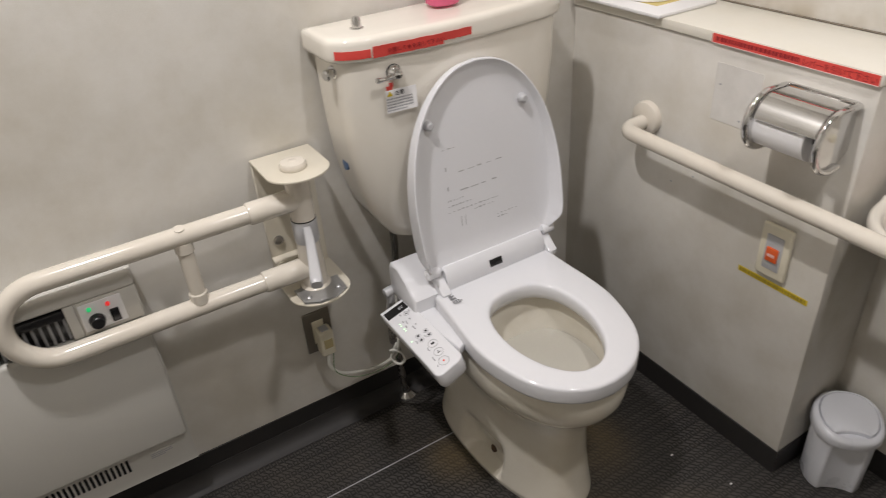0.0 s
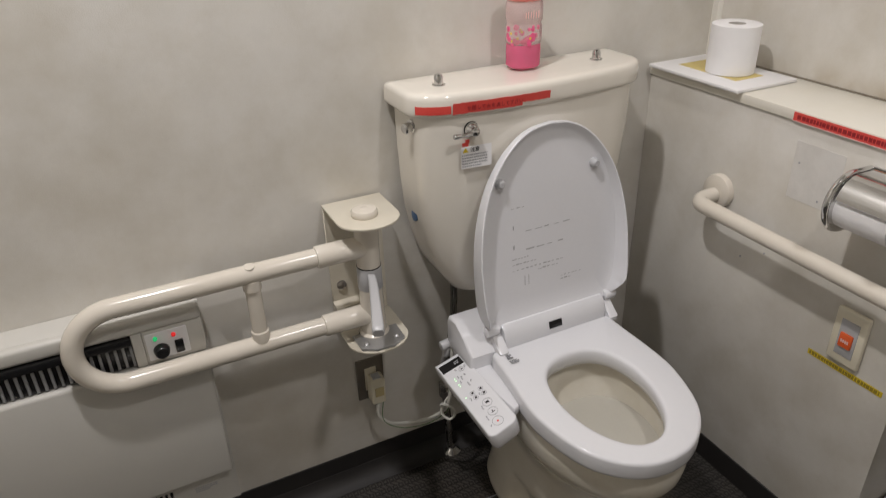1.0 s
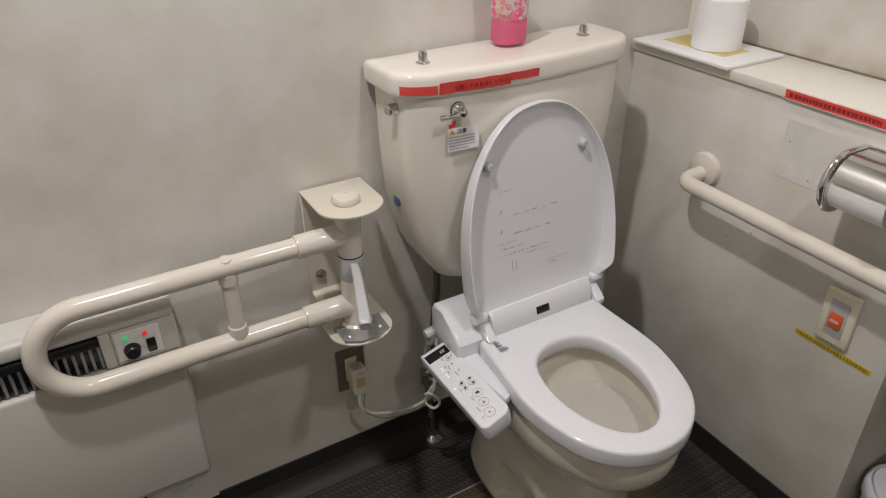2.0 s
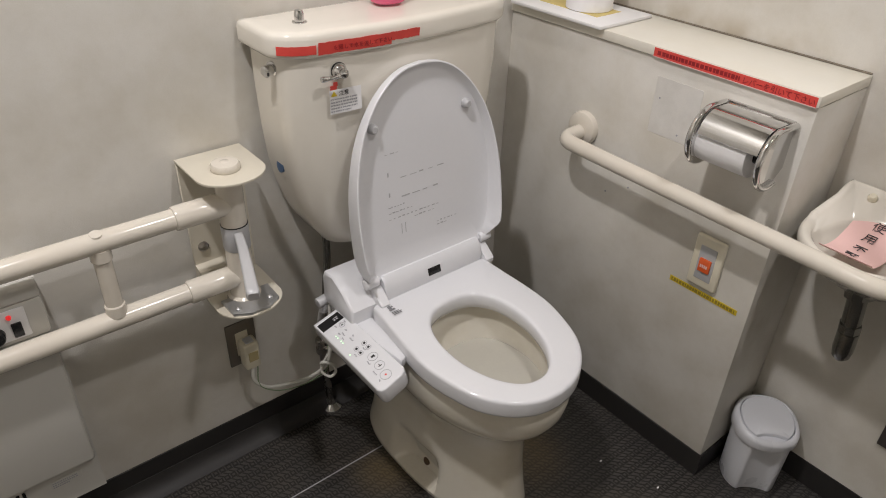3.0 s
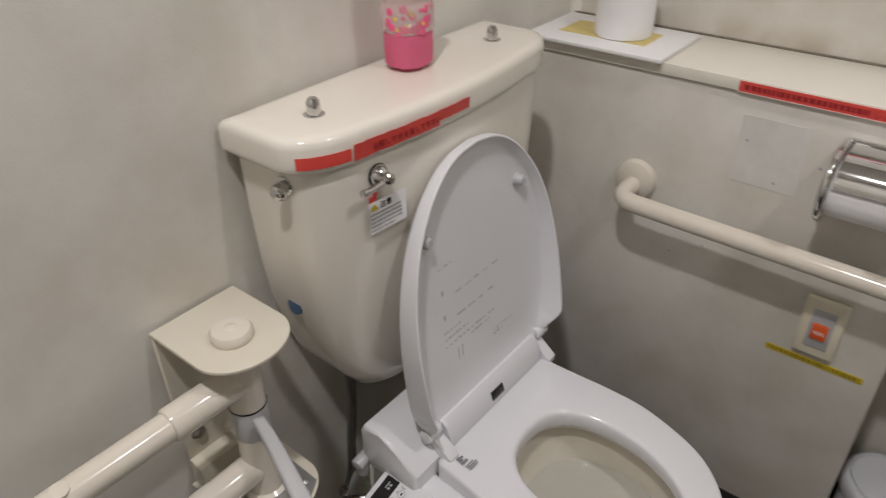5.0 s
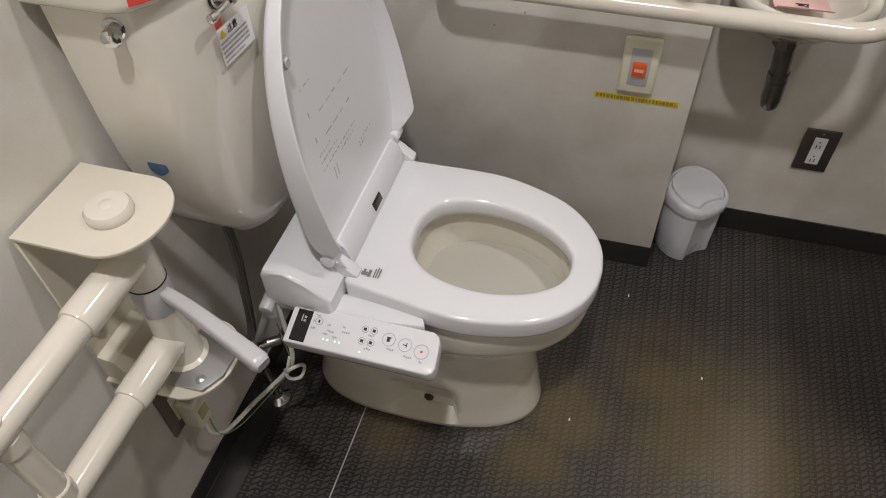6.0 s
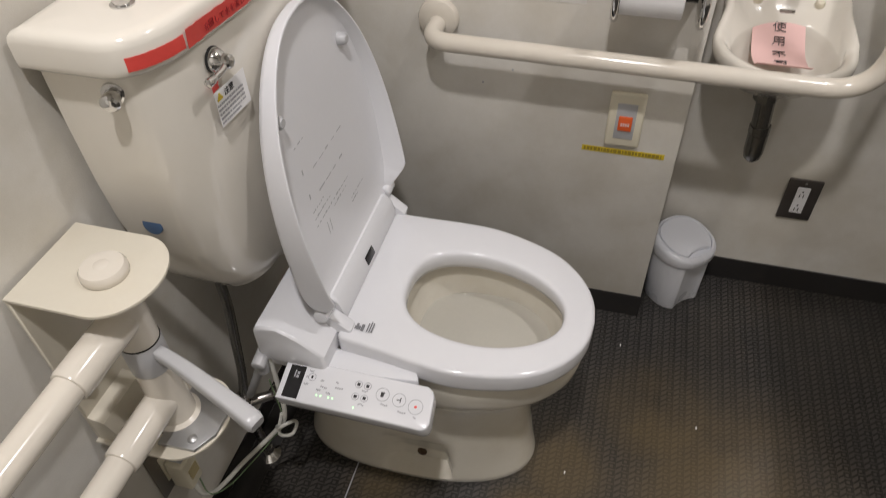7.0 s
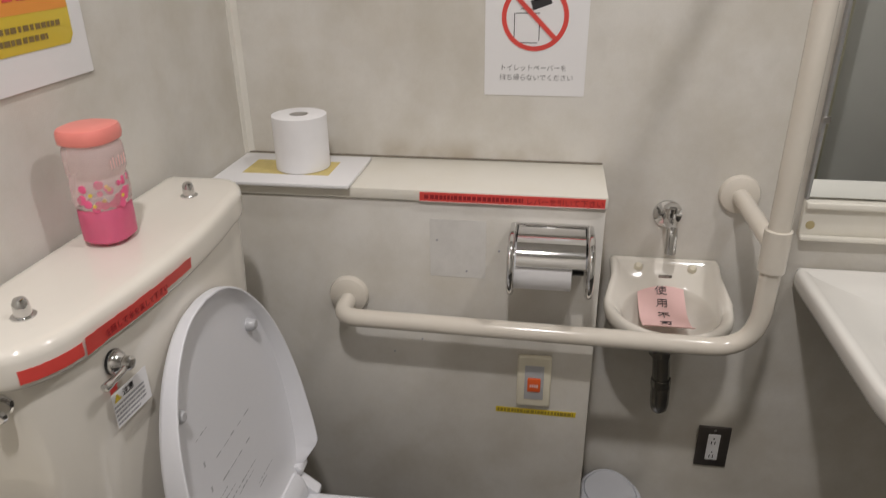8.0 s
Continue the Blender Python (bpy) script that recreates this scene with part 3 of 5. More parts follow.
for s in (-1, 1):
    hx = CX + 0.014 + s * 0.149
    part("hinge_arm", side_loft([(-0.222, 0.490), (-0.226, 0.522), (-0.236, 0.530), (-0.250, 0.526), (-0.284, 0.499), (-0.284, 0.490)], hx - 0.0115, hx + 0.0115, 0.004), WHITE, seat_unit)
    part("hinge_cap", cyl((hx - s * 0.006, -0.243, 0.538), (hx + s * 0.026, -0.243, 0.538), 0.0125, 0.003), WHITE, seat_unit)

# lid: a shallow shell standing on its hinge
LEAN_BACK = 5.3
lid_half = [(0.0, 0.160), (0.016, 0.168), (0.040, 0.179), (0.065, 0.185), (0.10, 0.188), (0.18, 0.188), (0.26, 0.177), (0.33, 0.154), (0.385, 0.119), (0.42, 0.081), (0.438, 0.043), (0.444, 0.0)]
lc = [(p.x, p.y) for p in spline([Vector((v, w, 0)) for v, w in lid_half], 7)]
lid_out = resample([(0.0, 0.0)] + [(w, v) for v, w in lc] + [(-w, v) for v, w in lc[::-1][1:]], 130)
lid_m = pose(CX + 0.010, -0.235, 0.534) @ pose(0, 0, 0, 90 - LEAN_BACK, 0, 0)


def rim_depth(v):
    k = min(1.0, max(0.0, v / 0.048))
    return 0.009 + (0.044 - 0.082 * max(0.0, v)) * k


def lid_ring(d, depth):
    ring = inset(lid_out, d)
    return [lid_m @ Vector((x, v, depth(v) if callable(depth) else depth)) for x, v in ring]


shell = [lid_ring(0.06, -0.010), lid_ring(0.015, -0.007), lid_ring(0.005, -0.004), lid_ring(0.0015, 0.0), lid_ring(0.0, 0.004), lid_ring(0.0, lambda v: rim_depth(v) - 0.0010), lid_ring(0.0007, rim_depth),
         lid_ring(0.0030, rim_depth), lid_ring(0.0038, lambda v: rim_depth(v) - 0.001), lid_ring(0.012, 0.009), lid_ring(0.020, 0.005), lid_ring(0.06, 0.004)]
lid = part("lid", loft(shell), WHITE_MATT, seat_unit, "raised white lid with faded printing inside", smooth=32)
for bx in (-0.1215, 0.1145):
    c = lid_m @ Vector((bx, 0.335, 0.003))
    part("rubber_bumper", lathe(c, (lid_m.to_3x3() @ Vector((0, 0, 1))), [(0, 0.011), (0.004, 0.0105), (0.013, 0.009), (0.016, 0.006)], 18), GREY, lid, "grey rubber bumper")
lid_right, lid_up = lid_m.to_3x3() @ Vector((1, 0, 0)), lid_m.to_3x3() @ Vector((0, 1, 0))
rng = random.Random(4)
print_rows = []
for v, w0, w1, n in ((0.272, -0.095, -0.055, 3), (0.225, -0.092, -0.084, 1), (0.215, -0.06, 0.06, 5), (0.18, -0.092, -0.084, 1), (0.172, -0.06, 0.05, 4), (0.155, -0.095, -0.05, 6),
                     (0.142, -0.095, -0.03, 7), (0.128, -0.095, 0.04, 12), (0.118, -0.03, 0.03, 5), (0.085, 0.03, 0.09, 6), (0.077, 0.03, 0.06, 3)):
    x = w0
    for k in range(n):
        w = (w1 - w0) / n * rng.uniform(0.35, 0.8)
        print_rows.append((x, v, w, rng.choice((0.0012, 0.002, 0.003)) if n > 1 else 0.009))
        x += (w1 - w0) / n
print_rows += [(-0.065, 0.088, 0.0015, 0.024), (-0.055, 0.088, 0.0015, 0.024)]
tagged(part("faded_print", bars(lid_m @ Vector((0, 0, 0.0042)), lid_right, lid_up, print_rows, 0.0003), pbr("faded_ink", (0.44, 0.44, 0.45), 0.5), lid), kind="stuff")

# control arm
arm_m = pose(-0.684, -0.320, 0.448) @ pose(0, 0, 0, 0, -17, 0)
arm_out = resample([(-0.034 + 0.0, 0.128), (0.034, 0.128), (0.034, -0.110), (0.026, -0.122), (-0.028, -0.126), (-0.036, -0.118)], 60)
arm_rings = [[arm_m @ Vector((x, y, z)) for x, y in inset(arm_out, d)] for d, z in ((0.006, -0.038), (0.001, -0.030), (0, -0.02), (0, 0.0068), (0.0006, 0.0085), (0.0018, 0.0096), (0.0035, 0.010))]
panel = part("control_panel", loft(arm_rings), WHITE, seat_unit, "white control arm with buttons", smooth=45)
ar, au = arm_m.to_3x3() @ Vector((1, 0, 0)), arm_m.to_3x3() @ Vector((0, 1, 0))
an = arm_m.to_3x3() @ Vector((0, 0, 1))
part("display", moved(box(-0.030, 0.024, 0.092, 0.118, 0.0095, 0.0106, 0.0004, 1), arm_m), BLACK, panel, "black display strip")
part("display_print", bars(arm_m @ Vector((0.004, 0.100, 0.0108)), ar, au, [(0, 0.006, 0.012, 0.002), (0, 0.0, 0.004, 0.004), (0.006, 0, 0.004, 0.004)]), GREYINK, panel)


def ring_mesh(c, n, r, w, h=0.0006, seg=22):
    return hoop(c, n, [(0, r - w), (0, r), (h, r), (h, r - w)], seg)


for x, y, r in ((0.010, 0.078, 0.0065), (0.014, 0.0, 0.006), (0.014, -0.015, 0.006), (-0.006, 0.0, 0.006), (-0.006, -0.015, 0.006), (0.006, -0.042, 0.011), (0.003, -0.070, 0.011), (-0.002, -0.098, 0.012)):
    c = arm_m @ Vector((x, y, 0.0099))
    part("button", join(ring_mesh(c, an, r, 0.0008), cyl(c - an * 0.0005, c + an * 0.0003, r - 0.001, seg=18)), WHITE, panel)
    part("button_outline", ring_mesh(c + an * 0.0002, an, r, 0.0008, 0.0006), GREYINK, panel)
marks = [(0.008, -0.0455, 0.002, 0.007), (0.002, -0.044, 0.008, 0.005), (-0.001, -0.073, 0.008, 0.0015), (0.002, -0.073, 0.0015, 0.007), (0.0115, -0.0025, 0.005, 0.005),
         (0.0115, -0.0175, 0.005, 0.005), (-0.0085, -0.0025, 0.005, 0.005), (-0.0085, -0.0175, 0.005, 0.005), (0.0075, 0.0765, 0.005, 0.003)]
tagged(part("button_marks", bars(arm_m @ Vector((0, 0, 0.0105)), ar, au, marks), INK, panel), kind="stuff")
tiny = []
rng = random.Random(9)
for x, y, w in ((0.018, 0.082, 0.008), (0.008, 0.086, 0.004), (-0.004, 0.085, 0.008), (0.006, 0.06, 0.006), (-0.004, 0.055, 0.012), (-0.010, 0.062, 0.008), (0.008, 0.035, 0.005), (0.0, 0.03, 0.014),
                (-0.012, 0.045, 0.008), (0.004, -0.012, 0.010), (-0.018, -0.012, 0.010), (-0.011, -0.048, 0.012), (-0.016, -0.078, 0.014), (-0.02, -0.1, 0.005)):
    for k in range(4):
        tiny.append((x + rng.uniform(-0.001, 0.001), y - w / 2 + k * w / 4, 0.0028, w / 4 * 0.7))
tagged(part("button_captions", bars(arm_m @ Vector((0, 0, 0.0102)), ar, au, tiny), GREYINK, panel), kind="stuff")
for x, y in ((-0.017, 0.062), (-0.017, 0.055), (-0.017, 0.042), (-0.017, 0.035), (-0.024, -0.002)):
    c = arm_m @ Vector((x, y, 0.0098))
    part("indicator_light", cyl(c, c + an * 0.0007, 0.0016, seg=8), LED_DIM, panel, "pale green light")
c = arm_m @ Vector((-0.002, -0.098, 0.0103))
part("stop_mark", cyl(c, c + an * 0.0005, 0.0022, seg=10), RED, panel)
# neck that joins the arm to the housing
part("arm_neck", slab(resample([(CX - 0.200, -0.150), (CX - 0.155, -0.150), (CX - 0.155, -0.310), (CX - 0.172, -0.405), (CX - 0.188, -0.410), (CX - 0.198, -0.320)], 60), 0.440, 0.462, 0.005), WHITE, seat_unit, smooth=28)
settle(seat_unit, 0.014, 0.010, -0.008)

# ---- cistern ----
def cistern_outline(hw, yb, yf, rc, bow, n=120):
    """Plan of the cistern: straight back, rounded front corners, slightly bowed front."""
    pts = [(CXT - hw, yb), (CXT - hw, yf + rc * 0.62)]
    for k in range(1, 13):
        a = math.pi / 2 * k / 12
        pts.append((CXT - hw + rc * (1 - math.cos(a)) , yf + rc * 0.62 * (1 - math.sin(a))))
    for k in range(1, 12):
        u = k / 12
        pts.append((CXT - hw + rc + (2 * hw - 2 * rc) * u, yf - bow * 4 * u * (1 - u)))
    for k in range(0, 13):
        a = math.pi / 2 * (1 - k / 12)
        pts.append((CXT + hw - rc * (1 - math.cos(a)), yf + rc * 0.62 * (1 - math.sin(a))))
    pts.append((CXT + hw, yb))
    return resample(pts, n)


CXT = -0.4455
tank = thing("cistern", (CXT, -0.1, 0.575), "ivory ceramic wall-hung cistern with lid and tape", "cistern")
body = [(0.563, 0.130, -0.115, 0.06), (0.567, 0.150, -0.125, 0.07), (0.583, 0.178, -0.138, 0.08), (0.62, 0.203, -0.146, 0.09), (0.66, 0.222, -0.151, 0.095), (0.71, 0.238, -0.155, 0.095),
        (0.77, 0.251, -0.158, 0.095), (0.84, 0.2575, -0.160, 0.09), (0.92, 0.261, -0.161, 0.085), (1.016, 0.263, -0.162, 0.085)]
part("tank_body", loft([lift(cistern_outline(hw, -0.012, yf, rc, 0.012), z) for z, hw, yf, rc in body]), IVORY, tank, smooth=60)
lo = cistern_outline(0.281, -0.006, -0.168, 0.10, 0.014)


def lid_in(d):
    """The lid's plan drawn in by d."""
    return [(CXT + (x - CXT) * (1 - d / 0.281), -0.094 + (y + 0.094) * (1 - d / 0.088)) for x, y in lo]


lid_rings = [(lid_in(0.012), 1.0085), (lid_in(0.003), 1.009), (lid_in(0.0005), 1.0125), (lo, 1.018), (lo, 1.040), (lid_in(0.0015), 1.0465), (lid_in(0.005), 1.0510),
             (lid_in(0.010), 1.0530), (lid_in(0.018), 1.0540), (lid_in(0.05), 1.0545)]
part("tank_lid", loft([lift(o, z) for o, z in lid_rings]), IVORY, tank, smooth=60)
for x in (-0.646, -0.264):
    part("lid_knob", lathe((x, -0.096, 1.053), (0, 0, 1), [(0, 0.0135), (0.003, 0.0135), (0.004, 0.0095), (0.014, 0.009), (0.019, 0.0085), (0.0235, 0.006), (0.025, 0.001)], 20), CHROME, tank, "chrome lid nut")


def lid_face(x, off):
    """The lid front's y at x."""
    best = min((p for p in lo if p[1] < -0.03), key=lambda p: abs(p[0] - x))
    return best[1] - off


def tape_strip(x0, x1, z0, z1, off=0.0008, n=22, rag=0.0, seed=1):
    """Thin tape bent round the lid's front."""
    rng = random.Random(seed)
    pts = [(p[0], p[1]) for p in lo if p[1] < -0.03]
    pts.sort(key=lambda p: p[0])
    ax, ay = np.array([p[0] for p in pts]), np.array([p[1] for p in pts])
    bm = bmesh.new()
    rows = []
    for k in range(n + 1):
        x = x0 + (x1 - x0) * k / n
        y = float(np.interp(x, ax, ay))
        a, b = z0 + rag * rng.uniform(-1, 1), z1 + rag * rng.uniform(-1, 1)
        rows.append([bm.verts.new((x, y - o, z)) for o, z in ((off + 0.0002, a), (off + 0.0008, (a + b) / 2), (off + 0.002 if b > 1.034 else off + 0.0004, b))])
    for a, b in zip(rows, rows[1:]):
        for i in range(2):
            bm.faces.new((a[i], b[i], b[i + 1], a[i + 1]))
    bmesh.ops.recalc_face_normals(bm, faces=bm.faces[:])
    bmesh.ops.solidify(bm, geom=bm.faces[:], thickness=-0.0004)
    return bm


part("red_tape", tape_strip(-0.716, -0.655, 1.016, 1.032, rag=0.0003), RED, tank, "short strip of red tape")
part("red_tape", tape_strip(-0.652, -0.505, 1.014, 1.036, 0.0012, rag=0.0006, seed=3), RED, tank, "torn strip of red tape")
part("red_tape", tape_strip(-0.508, -0.441, 1.020, 1.036, 0.0009, rag=0.0006, seed=5), RED, tank, "torn strip of red tape")
for k, ch in enumerate("を回して水を流して下さい"):
    x = -0.624 + k * 0.0100
    part("tape_letter", letters(ch, 0.0098, (x, lid_face(x + 0.005, 0.0034), 1.0205), (1, -0.10 + 0.012 * k, 0), (0, 0, 1)), REDINK, tank)
# flush lever and side valve
part("boss_gasket", lathe((-0.611, -0.163, 0.978), (0, -1, 0), [(0, 0.0158), (0.0030, 0.0158), (0.0034, 0.013)], 24), BLACK, tank, "black rubber gasket")
lever_boss = part("flush_boss", lathe((-0.611, -0.166, 0.978), (0, -1, 0), [(0, 0.0150), (0.003, 0.0147), (0.007, 0.0128), (0.010, 0.0098), (0.012, 0.0080), (0.013, 0.0086), (0.020, 0.0086), (0.0225, 0.0065), (0.0235, 0.001)], 24), CHROME, tank, "chrome flush boss")
part("flush_handle", sweep(spline([(-0.609, -0.181, 0.977), (-0.628, -0.183, 0.975), (-0.648, -0.182, 0.974)], 6), 0.0042, 12), CHROME, tank, "chrome flush lever")
part("handle_tip", lathe((-0.642, -0.1823, 0.9743), (-1, 0.03, 0.05), [(0, 0.0042), (0.006, 0.0052), (0.013, 0.0058), (0.016, 0.0050), (0.0175, 0.001)], 18), CHROME, tank)
part("overflow_plug", join(lathe((-0.707, -0.098, 0.983), (-0.9, -0.30, -0.12), [(0, 0.0135), (0.004, 0.0135), (0.0055, 0.0092), (0.015, 0.0092), (0.0155, 0.0108), (0.021, 0.0108), (0.024, 0.008), (0.025, 0.001)], 18)), CHROME, tank, "chrome side plug")
part("red_sticker", bars((-0.632, -0.1665, 0.945), (1, 0.02, 0), (0, 0, 1), [(0, 0, 0.014, 0.008), (0.007, 0.006, 0.009, 0.008)]), RED, tank, "small red arrow sticker")
note = part("warning_label", bars((-0.636, -0.1694, 0.900), (1, -0.075, 0), (0, 0.012, 1), [(0, 0, 0.066, 0.046)]), SHEET, tank, "white warning label")
part("label_writing", bars((-0.6345, -0.1699, 0.902), (1, -0.075, 0), (0, 0.012, 1), scribble(0.061, 0.029, 5, 3, gap=0.55)), GREYINK, note)
part("warning_triangle", bars((-0.6325, -0.1700, 0.934), (1, -0.075, 0), (0, 0.012, 1), [(0, 0, 0.011, 0.003), (0.002, 0.003, 0.007, 0.003), (0.004, 0.006, 0.003, 0.003)]), YELLOW, note)
part("label_heading", letters("注意", 0.0105, (-0.617, -0.1712, 0.9345), (1, -0.075, 0), (0, 0.012, 1)), INK, note)
part("blue_sticker", lathe((-0.6955, -0.064, 0.771), (-1, 0, 0.12), [(-0.004, 0.0145), (0.0020, 0.0145), (0.0022, 0.014)], 24), BLUE, tank, "round blue sticker")
settle(tank, 0.010, -0.003, -0.004)

# ---- supply hose, valve and flex ----
hose = thing("supply_pipe", (-0.614, -0.045, 0), "grey supply hose with chrome stop valve and floor flange", "pipe")
part("flexible_hose", sweep(spline([(-0.612, -0.07, 0.575), (-0.612, -0.07, 0.50), (-0.620, -0.065, 0.40), (-0.616, -0.05, 0.30), (-0.628, -0.045, 0.24)], 8), 0.0085, 12), PIPE, hose, "dark grey flexible hose")
part("stop_valve", join(cyl((-0.632, -0.045, 0.205), (-0.632, -0.045, 0.25), 0.014, 0.002), cyl((-0.632, -0.045, 0.225), (-0.60, -0.09, 0.225), 0.010, 0.002), lathe((-0.60, -0.09, 0.225), (0.55, -0.8, 0), [(0, 0.010), (0.004, 0.018), (0.016, 0.018), (0.02, 0.014)], 10)), DULL, hose, "chrome stop valve")
part("riser", cyl((-0.616, -0.043, 0.0), (-0.630, -0.045, 0.21), 0.0095), DULL, hose)
part("floor_flange", lathe((-0.614, -0.042, 0.0), (0, 0, 1), [(0, 0.027), (0.004, 0.026), (0.010, 0.018), (0.016, 0.012), (0.03, 0.0115)], 24), CHROME, hose, "chrome floor flange")
part("bidet_hose", sweep(spline([(-0.625, -0.06, 0.25), (-0.66, -0.10, 0.33), (-0.672, -0.14, 0.42), (-0.662, -0.15, 0.452)], 8), 0.0075, 10), GREY, hose, "braided grey bidet hose")
part("hose_elbow", join(cyl((-0.690, -0.152, 0.452), (-0.645, -0.150, 0.458), 0.012, 0.003), cyl((-0.676, -0.152, 0.425), (-0.674, -0.152, 0.452), 0.0105, 0.002)), GREY, hose)
settle(hose, 0.022, 0.015)

OX0, OX1, OZ0, OZ1 = -0.842, -0.772, 0.258, 0.378
wall_outlet = thing("wall_outlet", (-0.807, -0.002, 0.318), "steel wall outlet plate beside the toilet", "outlet")
part("cover_plate", box(OX0, OX1, -0.006, 0.0, OZ0, OZ1, 0.002), STEEL_PLATE, wall_outlet)
part("socket", box(-0.822, -0.792, -0.0085, -0.005, 0.285, 0.352, 0.0015), PLUG, wall_outlet)
plug = thing("power_plug", (-0.800, -0.02, 0.30), "yellowed white power plug with a cord to the bidet seat", "plug")
part("plug_body", box(-0.820, -0.783, -0.046, -0.009, 0.264, 0.338, 0.006, 3), PLUG, plug)
part("test_label", box(-0.812, -0.789, -0.0475, -0.0455, 0.288, 0.315, 0.0008, 1), TANTAPE, plug, "tan label")
part("plug_button", box(-0.812, -0.792, -0.040, -0.018, 0.3375, 0.341, 0.001, 1), GREY, plug)
part("cord", sweep(spline([(-0.800, -0.034, 0.268), (-0.808, -0.045, 0.235), (-0.790, -0.050, 0.205), (-0.762, -0.056, 0.192), (-0.715, -0.070, 0.190), (-0.685, -0.095, 0.210), (-0.668, -0.130, 0.255), (-0.662, -0.150, 0.300), (-0.655, -0.150, 0.38), (-0.648, -0.145, 0.46)], 8), 0.0044, 10), CORD, plug)
part("earth_wire", sweep(spline([(-0.790, -0.036, 0.262), (-0.798, -0.052, 0.215), (-0.762, -0.063, 0.184), (-0.712, -0.080, 0.182), (-0.676, -0.110, 0.215), (-0.660, -0.140, 0.27), (-0.66, -0.14, 0.4)], 8), 0.0013, 6), GREEN_CORD, plug, "thin green earth wire")
part("cord_loop", sweep(spline([(-0.668, -0.130, 0.262), (-0.684, -0.148, 0.290), (-0.680, -0.160, 0.300), (-0.662, -0.166, 0.285), (-0.655, -0.162, 0.258), (-0.668, -0.155, 0.245), (-0.680, -0.140, 0.262), (-0.664, -0.146, 0.305)], 8), 0.0034, 8), CORD, plug)
settle(wall_outlet, 0.007)
settle(plug, 0.007)

# ---- hinged support arm on the back wall ----
AX, AY = -0.822, -0.092
ZU, ZL = 0.742, 0.575
swing = thing("support_arm", (AX, -0.02, 0.49), "cream hinged toilet support arm on a wall bracket", "grab rail")
RT = 0.0195


def bracket_outline(x0, x1, yb, yf):
    r = (x1 - x0) / 2
    cx, pts = (x0 + x1) / 2, [(x1, yb), (x0, yb)]
    for k in range(25):
        a = math.pi + math.pi * k / 24
        pts.append((cx + r * math.cos(a), yf + r * 0.85 + r * 0.85 * math.sin(a)))
    return pts


part("top_plate", slab(bracket_outline(-0.885, -0.753, -0.002, -0.160), 0.8065, 0.8115, 0.001), CREAM_METAL, swing)
part("bottom_plate", slab(bracket_outline(-0.890, -0.752, -0.002, -0.168), 0.516, 0.521, 0.001), CREAM_METAL, swing)
part("back_plate", box(-0.884, -0.754, -0.006, -0.0005, 0.50, 0.806, 0.0015, 1), CREAM_METAL, swing)
part("gusset", loft([[Vector((x, -0.006, 0.5215)), Vector((x, -0.048, 0.5215)), Vector((x, -0.048, 0.532)), Vector((x, -0.03, 0.566)), Vector((x, -0.006, 0.572))] for x in (-0.884, -0.80)]), CREAM_METAL, swing)
part("pivot_cap", lathe((AX, AY, 0.8115), (0, 0, 1), [(0, 0.0268), (0.001, 0.0275), (0.009, 0.0275), (0.0135, 0.0245), (0.0150, 0.015), (0.0150, 0.009), (0.0154, 0.0085), (0.0156, 0.001)], 32), CREAM, swing)
part("pivot_post", lathe((AX, AY, 0.521), (0, 0, 1), [(0, 0.034), (0.008, 0.034), (0.012, 0.028), (0.10, 0.0255), (0.12, 0.0255), (0.2855, 0.0255)], 28), CREAM, swing)
part("lock_collar", cyl((AX, AY, 0.640), (AX, AY, 0.694), 0.0268, 0.003), GREY, swing, "grey locking collar")
for z in (0.521, 0.694):
    part("gap_ring", cyl((AX, AY, z), (AX, AY, z + 0.002), 0.0264 if z > 0.6 else 0.0348), BLACK, swing, "dark gap in the pivot")
part("base_clip", slab([(AX - 0.05, AY - 0.055), (AX - 0.052, AY + 0.0), (AX + 0.052, AY), (AX + 0.05, AY - 0.055), (AX + 0.02, AY - 0.072), (AX - 0.02, AY - 0.072)], 0.5212, 0.528, 0.001), STEEL, swing, "zinc base clip")
for s in (-1, 1):
    part("clip_bolt", lathe((AX + s * 0.035, AY - 0.045, 0.528), (0, 0, 1), [(0, 0.007), (0.002, 0.007), (0.005, 0.003)], 12), STEEL, swing)
lever_pts = spline([(AX - 0.003, AY - 0.02, 0.678), (AX - 0.014, AY - 0.06, 0.673), (AX - 0.027, AY - 0.10, 0.666), (AX - 0.042, AY - 0.145, 0.656), (AX - 0.054, AY - 0.180, 0.648)], 6)
lrings = []
for i, p in enumerate(lever_pts):
    k = i / (len(lever_pts) - 1)
    w, h = 0.0085 + 0.004 * k, 0.0095 + 0.0035 * k
    d = (lever_pts[min(i + 1, len(lever_pts) - 1)] - lever_pts[max(i - 1, 0)]).normalized()
    u = d.cross(Vector((0, 0, 1))).normalized()
    v = u.cross(d)
    if i == len(lever_pts) - 1:
        w, h = w * 0.8, h * 0.7
    lrings.append([p + u * w * math.copysign(abs(math.cos(a)) ** 0.5, math.cos(a)) + v * h * math.copysign(abs(math.sin(a)) ** 0.5, math.sin(a)) for a in [2 * math.pi * j / 16 for j in range(16)]])
part("release_lever", loft(lrings), GREY, swing, "pale grey release lever", smooth=50)
part("wall_bolt", lathe((-0.861, -0.006, 0.611), (0, -1, 0), [(0, 0.011), (0.004, 0.011), (0.007, 0.007)], 14), DULL, swing, "dark bolt head")
loop_pts = [(AX, AY, ZU), (-1.318, AY, ZU)]
r = (ZU - ZL) / 2
